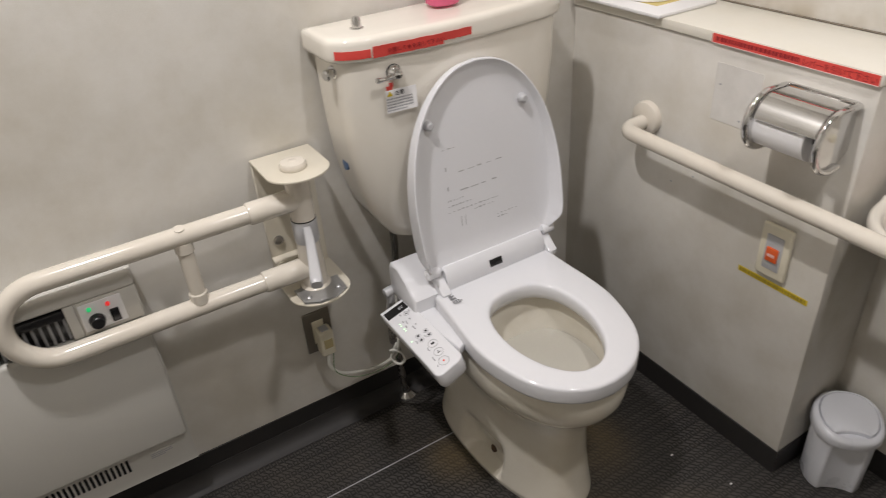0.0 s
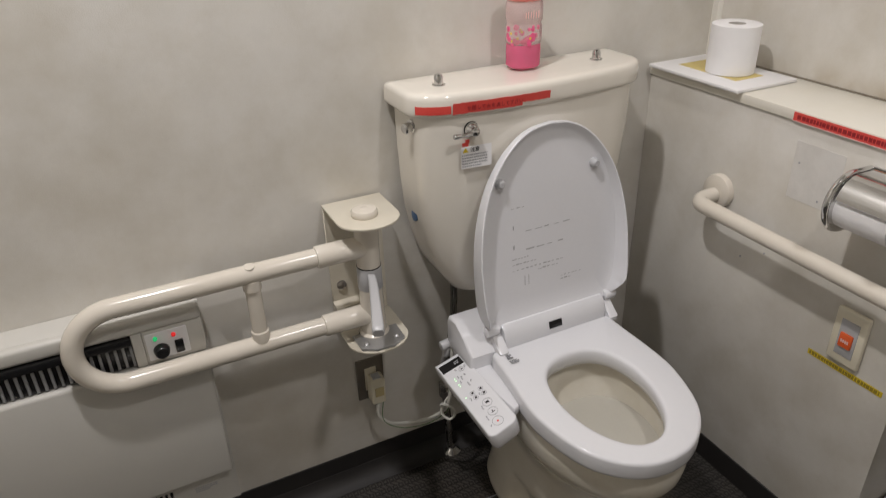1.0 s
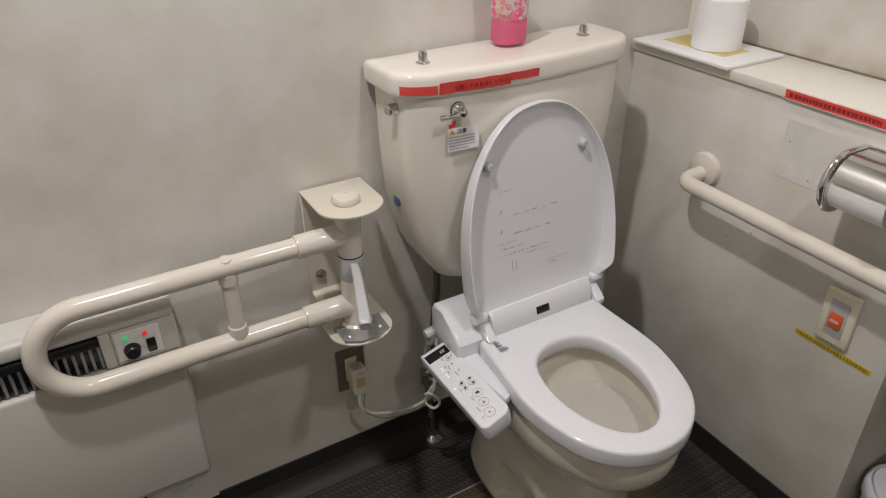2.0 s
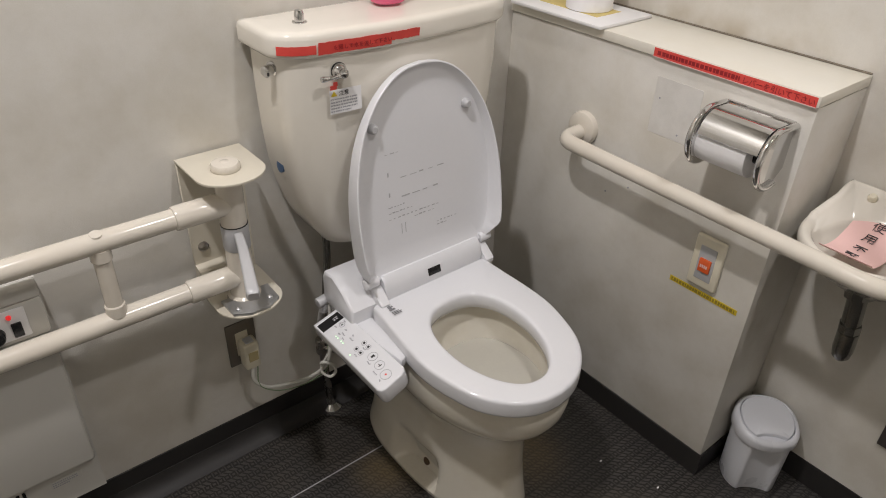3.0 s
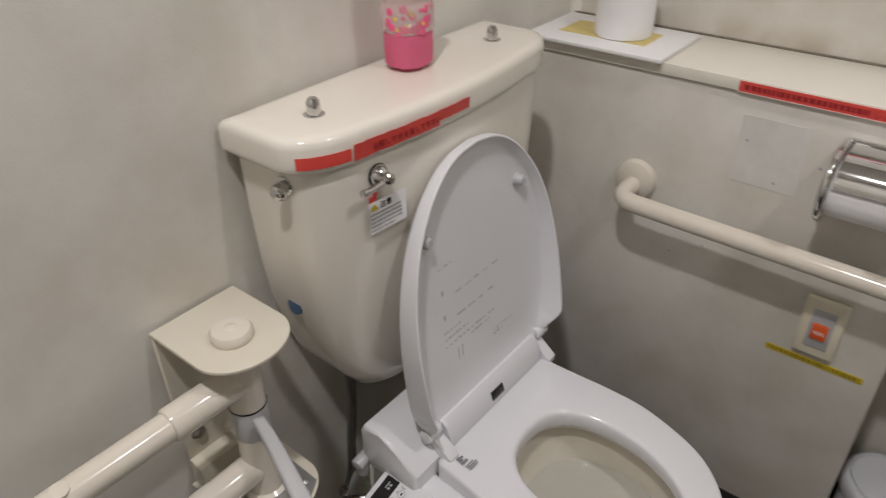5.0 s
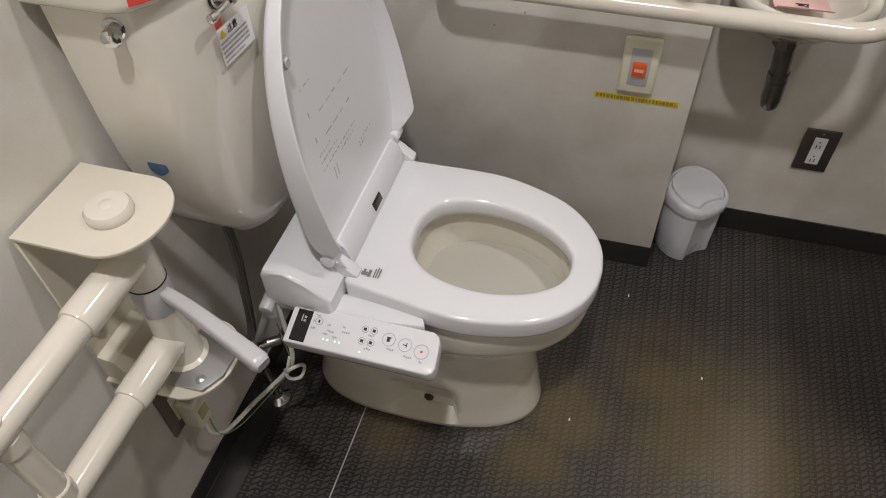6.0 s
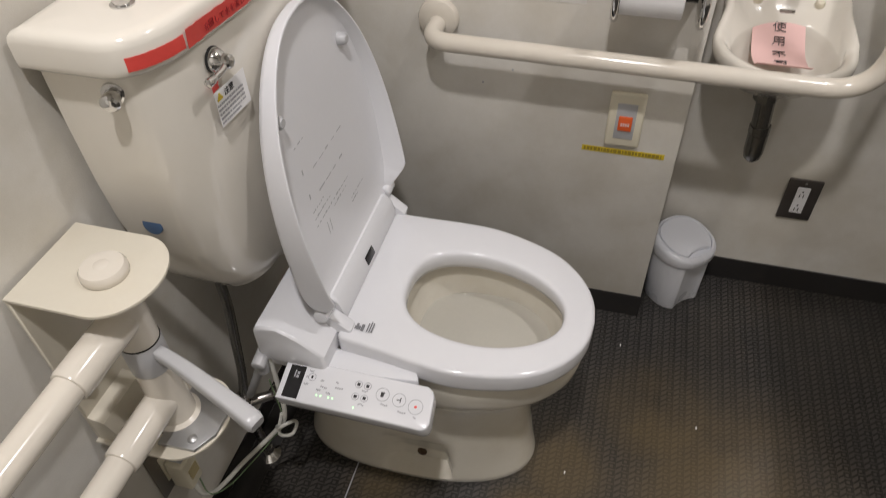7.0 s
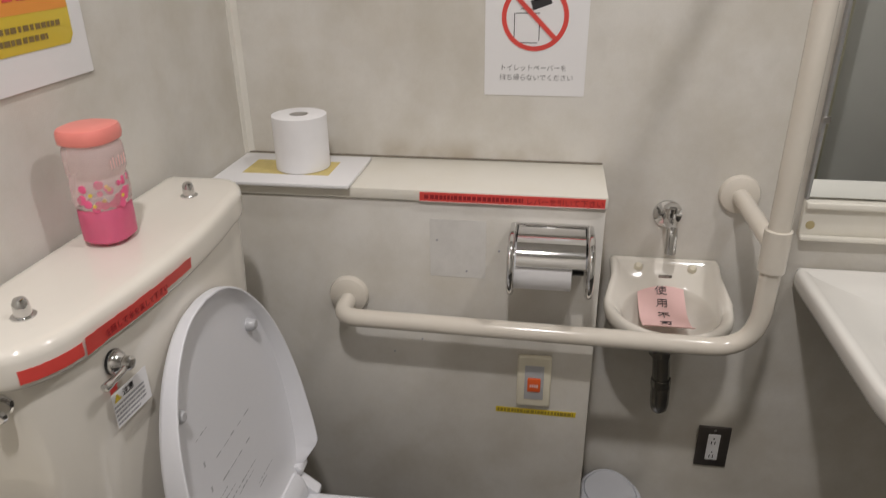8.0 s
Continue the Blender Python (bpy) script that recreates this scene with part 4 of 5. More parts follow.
for k in range(1, 20):
    a = math.pi * k / 20
    loop_pts.append((-1.318 - r * 1.0 * math.sin(a), AY, (ZU + ZL) / 2 + r * math.cos(a)))
loop_pts += [(-1.318, AY, ZL), (AX, AY, ZL)]
part("rail", sweep(loop_pts, RT, 22), CREAM, swing, smooth=60)
for z in (ZU, ZL):
    part("socket", lathe((AX, AY, z), (-1, 0, 0), [(0.0, 0.0235), (0.107, 0.0235), (0.111, 0.0222), (0.112, 0.0195)], 26), CREAM, swing)
part("strut", cyl((-1.066, AY, ZL), (-1.066, AY, ZU), 0.0155), CREAM, swing)
for z, d in ((ZL + 0.012, 1), (ZU - 0.012, -1)):
    part("strut_collar", lathe((-1.066, AY, z), (0, 0, d), [(0, 0.0185), (0.022, 0.0182), (0.024, 0.0165)], 22), CREAM, swing)
part("rail_plug", lathe((-1.066, AY - 0.004, ZU + RT - 0.002), (0, -0.2, 1), [(0, 0.011), (0.002, 0.0105), (0.0028, 0.008)], 20), CREAM, swing)
settle(swing, 0.011, -0.005, -0.003)

# ---- panel heater ----
HX0, HX1, HZ0, HZ1, HD = -1.665, -1.168, 0.155, 0.700, -0.078
heat = thing("panel_heater", ((HX0 + HX1) / 2, -0.04, HZ0), "off-white electric wall panel heater, switched on", "heater")
sec = [(-0.001, HZ0), (HD * 0.72, HZ0), (HD * 0.76, HZ0 + 0.075), (HD * 0.76, HZ1 - 0.02), (HD * 0.70, HZ1 - 0.005), (HD * 0.55, HZ1), (-0.001, HZ1)]
part("case", loft([[Vector((x, y, z)) for y, z in sec] for x in (HX0, HX1)]), HEATER, heat)
part("top_rail", box(HX0 + 0.002, HX1 - 0.001, HD, HD * 0.70, HZ1 - 0.034, HZ1 - 0.001, 0.008, 3), HEATER, heat)
part("front_panel", box(HX0 + 0.004, HX1 - 0.004, HD, HD * 0.74, HZ0 + 0.100, HZ1 - 0.112, 0.008, 3), HEATER, heat)
SX0, SX1, SZ0, SZ1 = HX0 + 0.03, -1.302, HZ1 - 0.111, HZ1 - 0.036
part("slot_back", box(SX0, SX1, HD * 0.80, HD * 0.77, SZ0, SZ1), BLACK, heat, "dark outlet slot")
part("slot_hood", box(SX0, SX1, HD * 0.99, HD * 0.80, SZ1 - 0.020, SZ1 - 0.001, 0.003), BLACK, heat)
for a, b in ((HX0 + 0.002, SX0), (SX1, -1.282)):
    part("slot_cheek", box(a, b, HD * 0.97, HD * 0.76, SZ0 + 0.001, SZ1 + 0.003, 0.003), HEATER, heat)
part("control_surround", box(-1.282, HX1 - 0.003, HD * 0.97, HD * 0.76, SZ0 + 0.001, SZ1 + 0.003, 0.003), HEATER, heat)
part("control_plate", box(-1.278, -1.200, HD * 1.0, HD * 0.9, SZ0 + 0.010, SZ1 - 0.004, 0.002), SHEET, heat, "pale control plate")
part("thermostat_knob", lathe((-1.253, HD, SZ0 + 0.030), (0, -1, 0), [(0, 0.0155), (0.003, 0.015), (0.013, 0.013), (0.015, 0.011)], 20), BLACK, heat, "black thermostat knob")
part("rocker_switch", box(-1.227, -1.211, HD - 0.004, HD, SZ0 + 0.016, SZ0 + 0.045, 0.0015), BLACK, heat, "black rocker switch")
for x, mt in ((-1.260, LED_GREEN), (-1.226, LED_RED)):
    part("indicator_light", lathe((x, HD, SZ1 - 0.016), (0, -1, 0), [(0, 0.0042), (0.003, 0.0042), (0.006, 0.003), (0.007, 0.0005)], 14), mt, heat, "green light" if mt == LED_GREEN else "red light")
n = 24
for k in range(n):
    x = SX0 + 0.004 + (SX1 - SX0 - 0.008) * k / (n - 1)
    part("grille_bar", box(x - 0.0030, x + 0.0030, HD * 0.88, HD * 0.81, SZ0 + 0.002, SZ0 + 0.050, 0.0015, 1), GRILLE, heat)
for k in range(25):
    x = -1.572 + k * 0.0108
    part("air_slit", box(x, x + 0.0060, HD * 0.76 - 0.0012, HD * 0.70, HZ0 + 0.046, HZ0 + 0.082, 0.001, 1), BLACK, heat)
plate = part("rating_label", box(-1.262, -1.205, HD * 0.76 - 0.001, HD * 0.72, HZ0 + 0.054, HZ0 + 0.074, 0.0003, 1), HEATER, heat)
part("rating_print", bars((-1.260, HD * 0.76 - 0.0013, HZ0 + 0.056), (1, 0, 0), (0, 0, 1), scribble(0.052, 0.016, 3, 12)), GREYINK, plate)
settle(heat, 0.010, 0.0, -0.008)

# ---- things on the ledge and cistern ----
tray = thing("tray", (0.05, -0.145, 0.985), "white board tray edged with faded yellow tape", "tray")
part("tray_board", box(-0.022, 0.160, -0.290, -0.012, 0.9855, 0.9935, 0.0025), SHEET, tray)
part("yellow_tape", box(0.030, 0.115, -0.235, -0.058, 0.9935, 0.9942), FADED, tray, "worn faded yellow tape")


def paper_roll(name, c, axis, r, length, core, label):
    ob = thing(name, c, label, "toilet paper")
    prof = [(0.0, core), (0.0, r - 0.002), (0.001, r), (length - 0.001, r), (length, r - 0.002), (length, core)]
    a = Vector(axis).normalized()
    p0 = Vector(c)
    part("tissue", hoop(p0, a, prof, 40), PAPER, ob)
    part("core", hoop(p0 + a * 0.001, a, [(0, core - 0.0015), (0, core - 0.0001), (length - 0.002, core - 0.0001), (length - 0.002, core - 0.0015)], 28), CARD, ob, "grey card core")
    return ob


paper_roll("spare_roll", (0.080, -0.168, 0.9945), (0, 0, 1), 0.054, 0.108, 0.019, "white spare toilet roll standing on the tray")

bottle = thing("gel_bottle", (-0.440, -0.070, 1.0545), "clear bottle of pink air freshener gel, half full", "air freshener")
BX, BYY, BZ = -0.440, -0.070, 1.0545


def rsq(hw, hd, z, n=48, p=2.6):
    return [Vector((BX + hw * math.copysign(abs(math.cos(a)) ** (2 / p), math.cos(a)), BYY + hd * math.copysign(abs(math.sin(a)) ** (2 / p), math.sin(a)), z)) for a in [2 * math.pi * k / n for k in range(n)]]


part("gel", loft([rsq(0.031, 0.028, BZ + 0.001), rsq(0.034, 0.031, BZ + 0.004), rsq(0.0345, 0.0315, BZ + 0.03), rsq(0.034, 0.031, BZ + 0.046), rsq(0.033, 0.030, BZ + 0.048)]), GEL, bottle, "deep pink gel")
wall_r = [(0.033, 0.030, 0.0485), (0.0355, 0.0325, 0.052), (0.036, 0.033, 0.066), (0.0355, 0.0325, 0.084), (0.0335, 0.0305, 0.090), (0.0365, 0.0335, 0.097),
          (0.0365, 0.0335, 0.124), (0.035, 0.032, 0.130), (0.032, 0.029, 0.134)]
part("bottle_wall", loft([rsq(a, b, BZ + z) for a, b, z in wall_r]), BOTTLE, bottle, "clear pinkish plastic")
cap_rings = [(0.034, 0.031, 0.134), (0.0375, 0.0345, 0.136), (0.0385, 0.0355, 0.142), (0.0380, 0.035, 0.150), (0.036, 0.033, 0.154), (0.030, 0.027, 0.1555)]
part("cap", loft([rsq(a, b, BZ + z) for a, b, z in cap_rings]), PEACH, bottle, "peach pink cap")
rng = random.Random(6)
petals = []
for k in range(30):
    a = radians(rng.uniform(165, 300))
    z, rr = rng.uniform(0.052, 0.086), rng.uniform(0.0025, 0.0062)
    n = Vector((math.cos(a), math.sin(a), 0))
    petals.append(lathe(Vector((BX, BYY, BZ + z)) + Vector((n.x * 0.0355, n.y * 0.0325, 0)), n, [(-0.001, rr), (0.0006, rr), (0.0008, rr * 0.9)], 12))
hearts = []
for k in range(6):
    a = radians(rng.uniform(180, 290))
    n = Vector((math.cos(a), math.sin(a), 0))
    hearts.append(lathe(Vector((BX, BYY, BZ + rng.uniform(0.056, 0.082))) + Vector((n.x * 0.0355, n.y * 0.0325, 0)), n, [(-0.001, 0.0026), (0.0012, 0.0026), (0.0014, 0.002)], 10))
tagged(part("flower_hearts", join(*hearts), YELLOW_CARD, bottle, "yellow flower hearts"), kind="stuff")
part("flower_print", join(*petals), HOTPINK, bottle, "pink flower print")
part("letter_print", bars((BX - 0.018, BYY - 0.0338, BZ + 0.102), (1, 0, 0), (0, 0, 1), [(k * 0.006, 0, 0.0022, 0.012 + 0.002 * (k % 2)) for k in range(6)]), PINK, bottle)
settle(bottle, 0.014, -0.004)

# ---- on the low wall: grab rail, paper holder, call button, tapes ----
RX, RZ, RY = -0.080, 0.737, -1.046
rail = thing("grab_rail", (RX, -0.66, RZ), "cream vinyl-coated L-shaped grab rail on the low wall", "grab rail")
pts = rounded([(-0.004, -0.272, 0.746), (RX, -0.272, 0.743), (RX, RY, RZ - 0.004), (RX, RY, 1.62), (XR - 0.004, RY, 1.62)], 0.085, 10)
part("tube", sweep(pts, 0.0175, 22), CREAM, rail, smooth=60)
part("wall_flange", lathe((-0.0005, -0.271, 0.752), (-1, 0, 0), [(0, 0.0405), (0.008, 0.0405), (0.014, 0.038), (0.018, 0.030), (0.020, 0.0185)], 32), CREAM, rail)
part("joint_sleeve", lathe((RX, RY, 0.893), (0, 0, 1), [(0, 0.019), (0.001, 0.0222), (0.076, 0.0222), (0.077, 0.019)], 26), CREAM, rail)
part("post", cyl((RX, RY, 0.934), (XR - 0.002, RY, 0.934), 0.0165), CREAM, rail)
for z in (0.934, 1.62):
    part("wall_flange", lathe((XR - 0.0005, RY, z), (-1, 0, 0), [(0, 0.0405), (0.008, 0.0405), (0.014, 0.038), (0.018, 0.030), (0.020, 0.017)], 32), CREAM, rail)

PY0, PY1 = -0.742, -0.604
holder = thing("paper_holder", (-0.05, -0.67, 0.88), "chrome toilet paper holder with a hinged cover", "paper holder")


def arc_cover(y0, y1, r_extra=0.0, t=0.0015):
    prof = []
    for k in range(13):
        a = radians(82 - k * 6.0)
        prof.append((-0.052 - (0.050 + r_extra) * math.cos(a), 0.887 + (0.050 + r_extra) * math.sin(a)))
    prof = [(-0.008, 0.9355 + r_extra)] + prof
    inn = [(x + t, z - t) for x, z in prof]
    ring = prof + inn[::-1]
    return loft([[Vector((x, y, z)) for x, z in ring] for y in (y0, y1)])


part("cover", arc_cover(PY0 + 0.008, PY1 - 0.008), CHROME, holder, "polished chrome cover")
for y, d in ((PY0, 1), (PY1, -1)):
    cheek = []
    for k in range(26):
        a = radians(96 + k * 7.2)
        cheek.append((-0.052 + 0.056 * math.cos(a), 0.880 + 0.056 * math.sin(a)))
    cheek = [(-0.004, 0.933)] + cheek + [(-0.030, 0.826), (-0.004, 0.848)]
    part("cheek", loft([[Vector((x, yy, z)) for x, z in cheek] for yy in (y, y + d * 0.005)]), CHROME, holder)
    part("cheek_rim", sweep([(x, y - d * 0.002, z) for x, z in cheek[:-1]], 0.0065, 10), CHROME, holder, smooth=60)
part("back_plate", box(-0.006, -0.0005, PY0, PY1, 0.845, 0.940, 0.002), CHROME, holder)
part("spindle", cyl((-0.052, PY0 + 0.008, 0.872), (-0.052, PY1 - 0.008, 0.872), 0.012), BLACK, holder, "black plastic spindle")
paper_roll("paper_roll", (-0.054, -0.712, 0.864), (0, 1, 0), 0.043, 0.104, 0.0145, "half-used white toilet roll in the holder")
settle(holder, 0.0, 0.0, -0.011)

call = thing("call_button", (-0.006, -0.663, 0.575), "ivory emergency call button plate with orange button", "call button")
part("plate", box(-0.012, -0.0005, -0.699, -0.629, 0.514, 0.638, 0.005, 3), PLUG, call, "yellowed ivory plate")
part("inner_panel", box(-0.0138, -0.010, -0.684, -0.645, 0.534, 0.616, 0.0015), GREY, call, "grey inner panel")
part("push_button", box(-0.0185, -0.012, -0.678, -0.651, 0.556, 0.588, 0.002), ORANGE, call, "orange push button")
part("button_print", bars((-0.0188, -0.656, 0.568), (0, -1, 0), (0, 0, 1), [(k * 0.0045, 0, 0.0035, 0.007) for k in range(4)]), PINK, call)
settle(call, 0.0, 0.010)
ytape = thing("yellow_tape", (0, -0.67, 0.487), "yellow label tape with black writing on the low wall", "tape")
part("strip", box(-0.0009, -0.0002, -0.755, -0.586, 0.4815, 0.4945), YELLOW, ytape)
part("writing", bars((-0.0010, -0.590, 0.4832), (0, -1, 0), (0, 0, 1), scribble(0.166, 0.0095, 1, 21, 0.96, 0.15)), TAPEINK, ytape)
settle(ytape, 0.0, 0.010, 0.005)
rtape = thing("red_tape", (-0.007, -0.6, 0.975), "red label tape along the ledge edge", "tape")
part("strip", box(-0.0072, -0.0061, -0.766, -0.423, 0.9645, 0.9820), RED, rtape)
part("border", box(-0.0073, -0.0061, -0.767, -0.422, 0.9632, 0.9646), PINK, rtape)
tagged(part("blurred_writing", bars((-0.0073, -0.432, 0.9675), (0, -1, 0), (0, 0, 1), scribble(0.195, 0.011, 1, 23, 0.95, 0.25)), REDINK, rtape), kind="stuff")
part("writing", letters("レバーを引いて下さい", 0.0142, (-0.0075, -0.622, 0.9672), (0, -1, 0), (0, 0, 1)), REDINK, rtape)

# ---- small hand basin with its tap and trap ----
SY = -0.915
sink = thing("hand_basin", (0.08, SY, 0.62), "small ivory ceramic wall hand basin, out of use", "basin")


def sink_outline(front, w, back=XR - 0.001, n=90):
    """Plan of the basin: square at the wall, bulging at the front."""
    pts = [(back, SY + w * 0.88), (back - 0.06, SY + w * 0.88)]
    for k in range(25):
        a = math.pi * k / 24
        rx = (back - 0.115) - front
        pts.append((back - 0.115 - rx * math.sin(a), SY + w * math.cos(a)))
    pts += [(back - 0.06, SY - w * 0.88), (back, SY - w * 0.88)]
    return resample(pts, n)


o = sink_outline(-0.062, 0.128)
bowl_in = resample([(0.047 + 0.078 * math.cos(a), SY + 0.094 * math.sin(a)) for a in [math.radians(28) + 2 * math.pi * k / 90 for k in range(90)]], 90)
nearest = min(range(90), key=lambda k: (bowl_in[k][0] - o[0][0]) ** 2 + (bowl_in[k][1] - o[0][1]) ** 2)
bowl_in = bowl_in[nearest:] + bowl_in[:nearest]


def tilt(ring, k=1.0):
    """The rim dips from the wall to the front."""
    return [Vector((p.x, p.y, p.z - k * 0.050 * min(1.0, max(0.0, (0.165 - p.x) / 0.10)) ** 1.3)) for p in ring]


def dish(k, dx, z, t):
    return tilt(lift([(0.047 + dx + (x - 0.047) * k, SY + (y - SY) * k) for x, y in bowl_in], z), t)


def draw_in(d, z, t=1.0):
    cx0 = (XR - 0.062) / 2
    return tilt(lift([(cx0 + (x - cx0) * (1 - d / 0.13), SY + (y - SY) * (1 - d / 0.128)) for x, y in o], z), t)


sr = [tilt(lift(sink_outline(0.03, 0.070), 0.640), 0.0), tilt(lift(sink_outline(-0.005, 0.098), 0.672), 0.1), tilt(lift(sink_outline(-0.040, 0.116), 0.712), 0.4), tilt(lift(sink_outline(-0.056, 0.124), 0.742), 0.8), tilt(lift(o, 0.765)), tilt(lift(o, 0.775)),
      draw_in(0.003, 0.782), draw_in(0.008, 0.785), draw_in(0.014, 0.784), draw_in(0.019, 0.780), draw_in(0.024, 0.775, 0.98),
      dish(1.03, 0.0, 0.762, 0.80), dish(1.0, 0.0, 0.757, 0.76), dish(0.96, 0.0, 0.742, 0.62), dish(0.84, 0.004, 0.710, 0.3), dish(0.55, 0.01, 0.685, 0.1), dish(0.2, 0.015, 0.675, 0.0)]
part("basin_body", loft(sr), IVORY, sink, smooth=60)
for s in (-1, 1):
    part("screw_cap", lathe((XR - 0.032, SY + s * 0.055, 0.770), (-0.6, 0, 1), [(0, 0.009), (0.008, 0.009), (0.012, 0.006)], 14), PLUG, sink, "ivory screw cap")
part("overflow_slot", box(XR - 0.052, XR - 0.046, SY - 0.014, SY + 0.014, 0.752, 0.764, 0.002), DULL, sink)
tap = thing("tap", (XR - 0.02, -0.911, 0.884), "chrome wall tap above the small basin", "tap")
part("wall_flange", lathe((XR - 0.0005, -0.911, 0.884), (-1, 0, 0), [(0, 0.030), (0.005, 0.029), (0.010, 0.018), (0.012, 0.012)], 26), CHROME, tap)
part("tap_body", join(cyl((XR - 0.010, -0.911, 0.884), (XR - 0.062, -0.911, 0.882), 0.012, 0.002), lathe((XR - 0.045, -0.911, 0.892), (0, 0, 1), [(0, 0.010), (0.012, 0.010), (0.014, 0.016), (0.024, 0.017), (0.028, 0.012)], 18)), CHROME, tap)
part("spout", sweep(rounded([(XR - 0.058, -0.911, 0.882), (XR - 0.080, -0.911, 0.876), (XR - 0.086, -0.911, 0.831)], 0.02), 0.0115, 14), CHROME, tap)
trap = thing("drain_trap", (0.10, -0.925, 0.52), "dark metal drain trap under the small basin", "pipe")
part("tail_pipe", cyl((0.095, -0.917, 0.64), (0.104, -0.930, 0.50), 0.0185), PIPE, trap)
part("nut", lathe((0.0945, -0.916, 0.622), (0.06, -0.09, -1), [(0, 0.024), (0.022, 0.024), (0.025, 0.019)], 8), PIPE, trap)
part("nut", lathe((0.101, -0.927, 0.535), (0.06, -0.09, -1), [(0, 0.0215), (0.018, 0.0215), (0.021, 0.018)], 8), PIPE, trap)
part("trap_cup", lathe((0.103, -0.929, 0.515), (0.06, -0.05, -1), [(0, 0.0205), (0.045, 0.0205), (0.064, 0.0175), (0.073, 0.010)], 20), PIPE, trap)
part("waste_pipe", cyl((0.098, -0.920, 0.595), (XR - 0.001, -0.945, 0.588), 0.0135), PIPE, trap)
part("waste_flange", lathe((XR - 0.0005, -0.945, 0.588), (-1, 0, 0), [(0, 0.028), (0.004, 0.027), (0.007, 0.015)], 22), PIPE, trap)

notice = thing("paper_notice", (0.05, SY + 0.01, 0.74), "pink paper notice with handwritten characters in the basin", "notice")
nm_pts = [Vector((0.140, 0, 0.752)), Vector((0.095, 0, 0.731)), Vector((0.04, 0, 0.714)), Vector((-0.015, 0, 0.722)), Vector((-0.040, 0, 0.737))]
curve = spline(nm_pts, 6)
bm = bmesh.new()
rows = [[bm.verts.new((p.x, SY + 0.008 + w + 0.004 * (p.x - 0.05), p.z)) for w in (0.047, 0.0, -0.047)] for p in curve]
for a, b in zip(rows, rows[1:]):
    for i in range(2):
        bm.faces.new((a[i], a[i + 1], b[i + 1], b[i]))
bmesh.ops.recalc_face_normals(bm, faces=bm.faces[:])
bmesh.ops.solidify(bm, geom=bm.faces[:], thickness=0.0004)
part("sheet", bm, PINK, notice)
for ch, k in (("使", 3), ("用", 7), ("不", 11), ("可", 15)):
    p, q = curve[k], curve[min(k + 5, len(curve) - 1)]
    down = (q - p).normalized()
    base = p + down * 0.024 + Vector((0, SY + 0.021, 0)) + down.cross(Vector((0, 1, 0))) * -0.0024
    part("writing", letters(ch, 0.026, base, (0, -1, 0), -down, 0.0008, 0.017), INK, notice)
settle(notice, 0.008, 0.003, 0.006)

# ---- bin in the recess ----
bin_at = (0.106, -0.848, 0.0)
waste = thing("waste_bin", bin_at, "small white plastic sanitary bin with a swing lid", "bin")


FRONT, ACROSS = Vector((-0.72, -0.694, 0)), Vector((0.694, -0.72, 0))


def bin_ring(r, z, cut=1.0, tilt=0.0):
    """A rounded outline whose front is cut to a hollow panel at the given reach; tilt raises the back."""
    pts, r, cut = [], r * 1.09, cut * 1.09
    for k in range(96):
        a = 2 * math.pi * k / 96
        c, d = math.cos(a), math.sin(a)
        across = r * math.copysign(abs(c) ** (2 / 2.3), c)
        ahead = r * math.copysign(abs(d) ** (2 / 2.3), d)
        if ahead > cut:
            wide = math.sqrt(max(1e-6, r * r - cut * cut))
            ahead = cut - 0.007 * max(0.0, 1 - (across / wide) ** 2) ** 0.7
        pts.append(Vector((bin_at[0], bin_at[1], 0.85 * z - tilt * ahead)) + FRONT * ahead + ACROSS * across)
    return pts


part("bin_body", loft([bin_ring(0.0565, 0.001, 0.047), bin_ring(0.0580, 0.005, 0.048), bin_ring(0.0593, 0.09, 0.050), bin_ring(0.0605, 0.165, 0.052), bin_ring(0.0608, 0.181, 0.053), bin_ring(0.0610, 0.186)]), BIN, waste, smooth=35)
part("lid_rim", loft([bin_ring(0.0600, 0.184), bin_ring(0.0655, 0.185), bin_ring(0.0670, 0.189), bin_ring(0.0670, 0.207, 1, 0.04), bin_ring(0.0668, 0.216, 1, 0.10), bin_ring(0.0645, 0.224, 1, 0.15), bin_ring(0.0600, 0.2290, 1, 0.16),
                      bin_ring(0.0570, 0.2295, 1, 0.16), bin_ring(0.0562, 0.2285, 1, 0.16), bin_ring(0.0560, 0.2180, 1, 0.16)]), BIN, waste, smooth=50)
part("swing_flap", loft([bin_ring(0.0535, 0.2160, 0.045, 0.17), bin_ring(0.0540, 0.2285, 0.046, 0.17), bin_ring(0.0530, 0.2310, 0.045, 0.17), bin_ring(0.0300, 0.2335, 1, 0.17), bin_ring(0.008, 0.2340, 1, 0.17)]), BIN, waste, smooth=50)

right_outlet = thing("wall_outlet", (XR - 0.004, -1.094, 0.29), "bronze double wall outlet with white sockets", "outlet")
part("cover_plate", box(XR - 0.007, XR - 0.0005, -1.132, -1.058, 0.234, 0.350, 0.002), BRONZE, right_outlet)
part("socket", box(XR - 0.0095, XR - 0.006, -1.109, -1.081, 0.255, 0.330, 0.0015), SHEET, right_outlet, "white socket insert")
tagged(part("slots", bars((XR - 0.0098, -1.083, 0.262), (0, -1, 0), (0, 0, 1), [(0.006, 0, 0.002, 0.009), (0.014, 0, 0.002, 0.009), (0.006, 0.04, 0.002, 0.009), (0.014, 0.04, 0.002, 0.009), (0.0095, 0.015, 0.0035, 0.0035), (0.0095, 0.055, 0.0035, 0.0035)]), INK, right_outlet), kind="stuff")
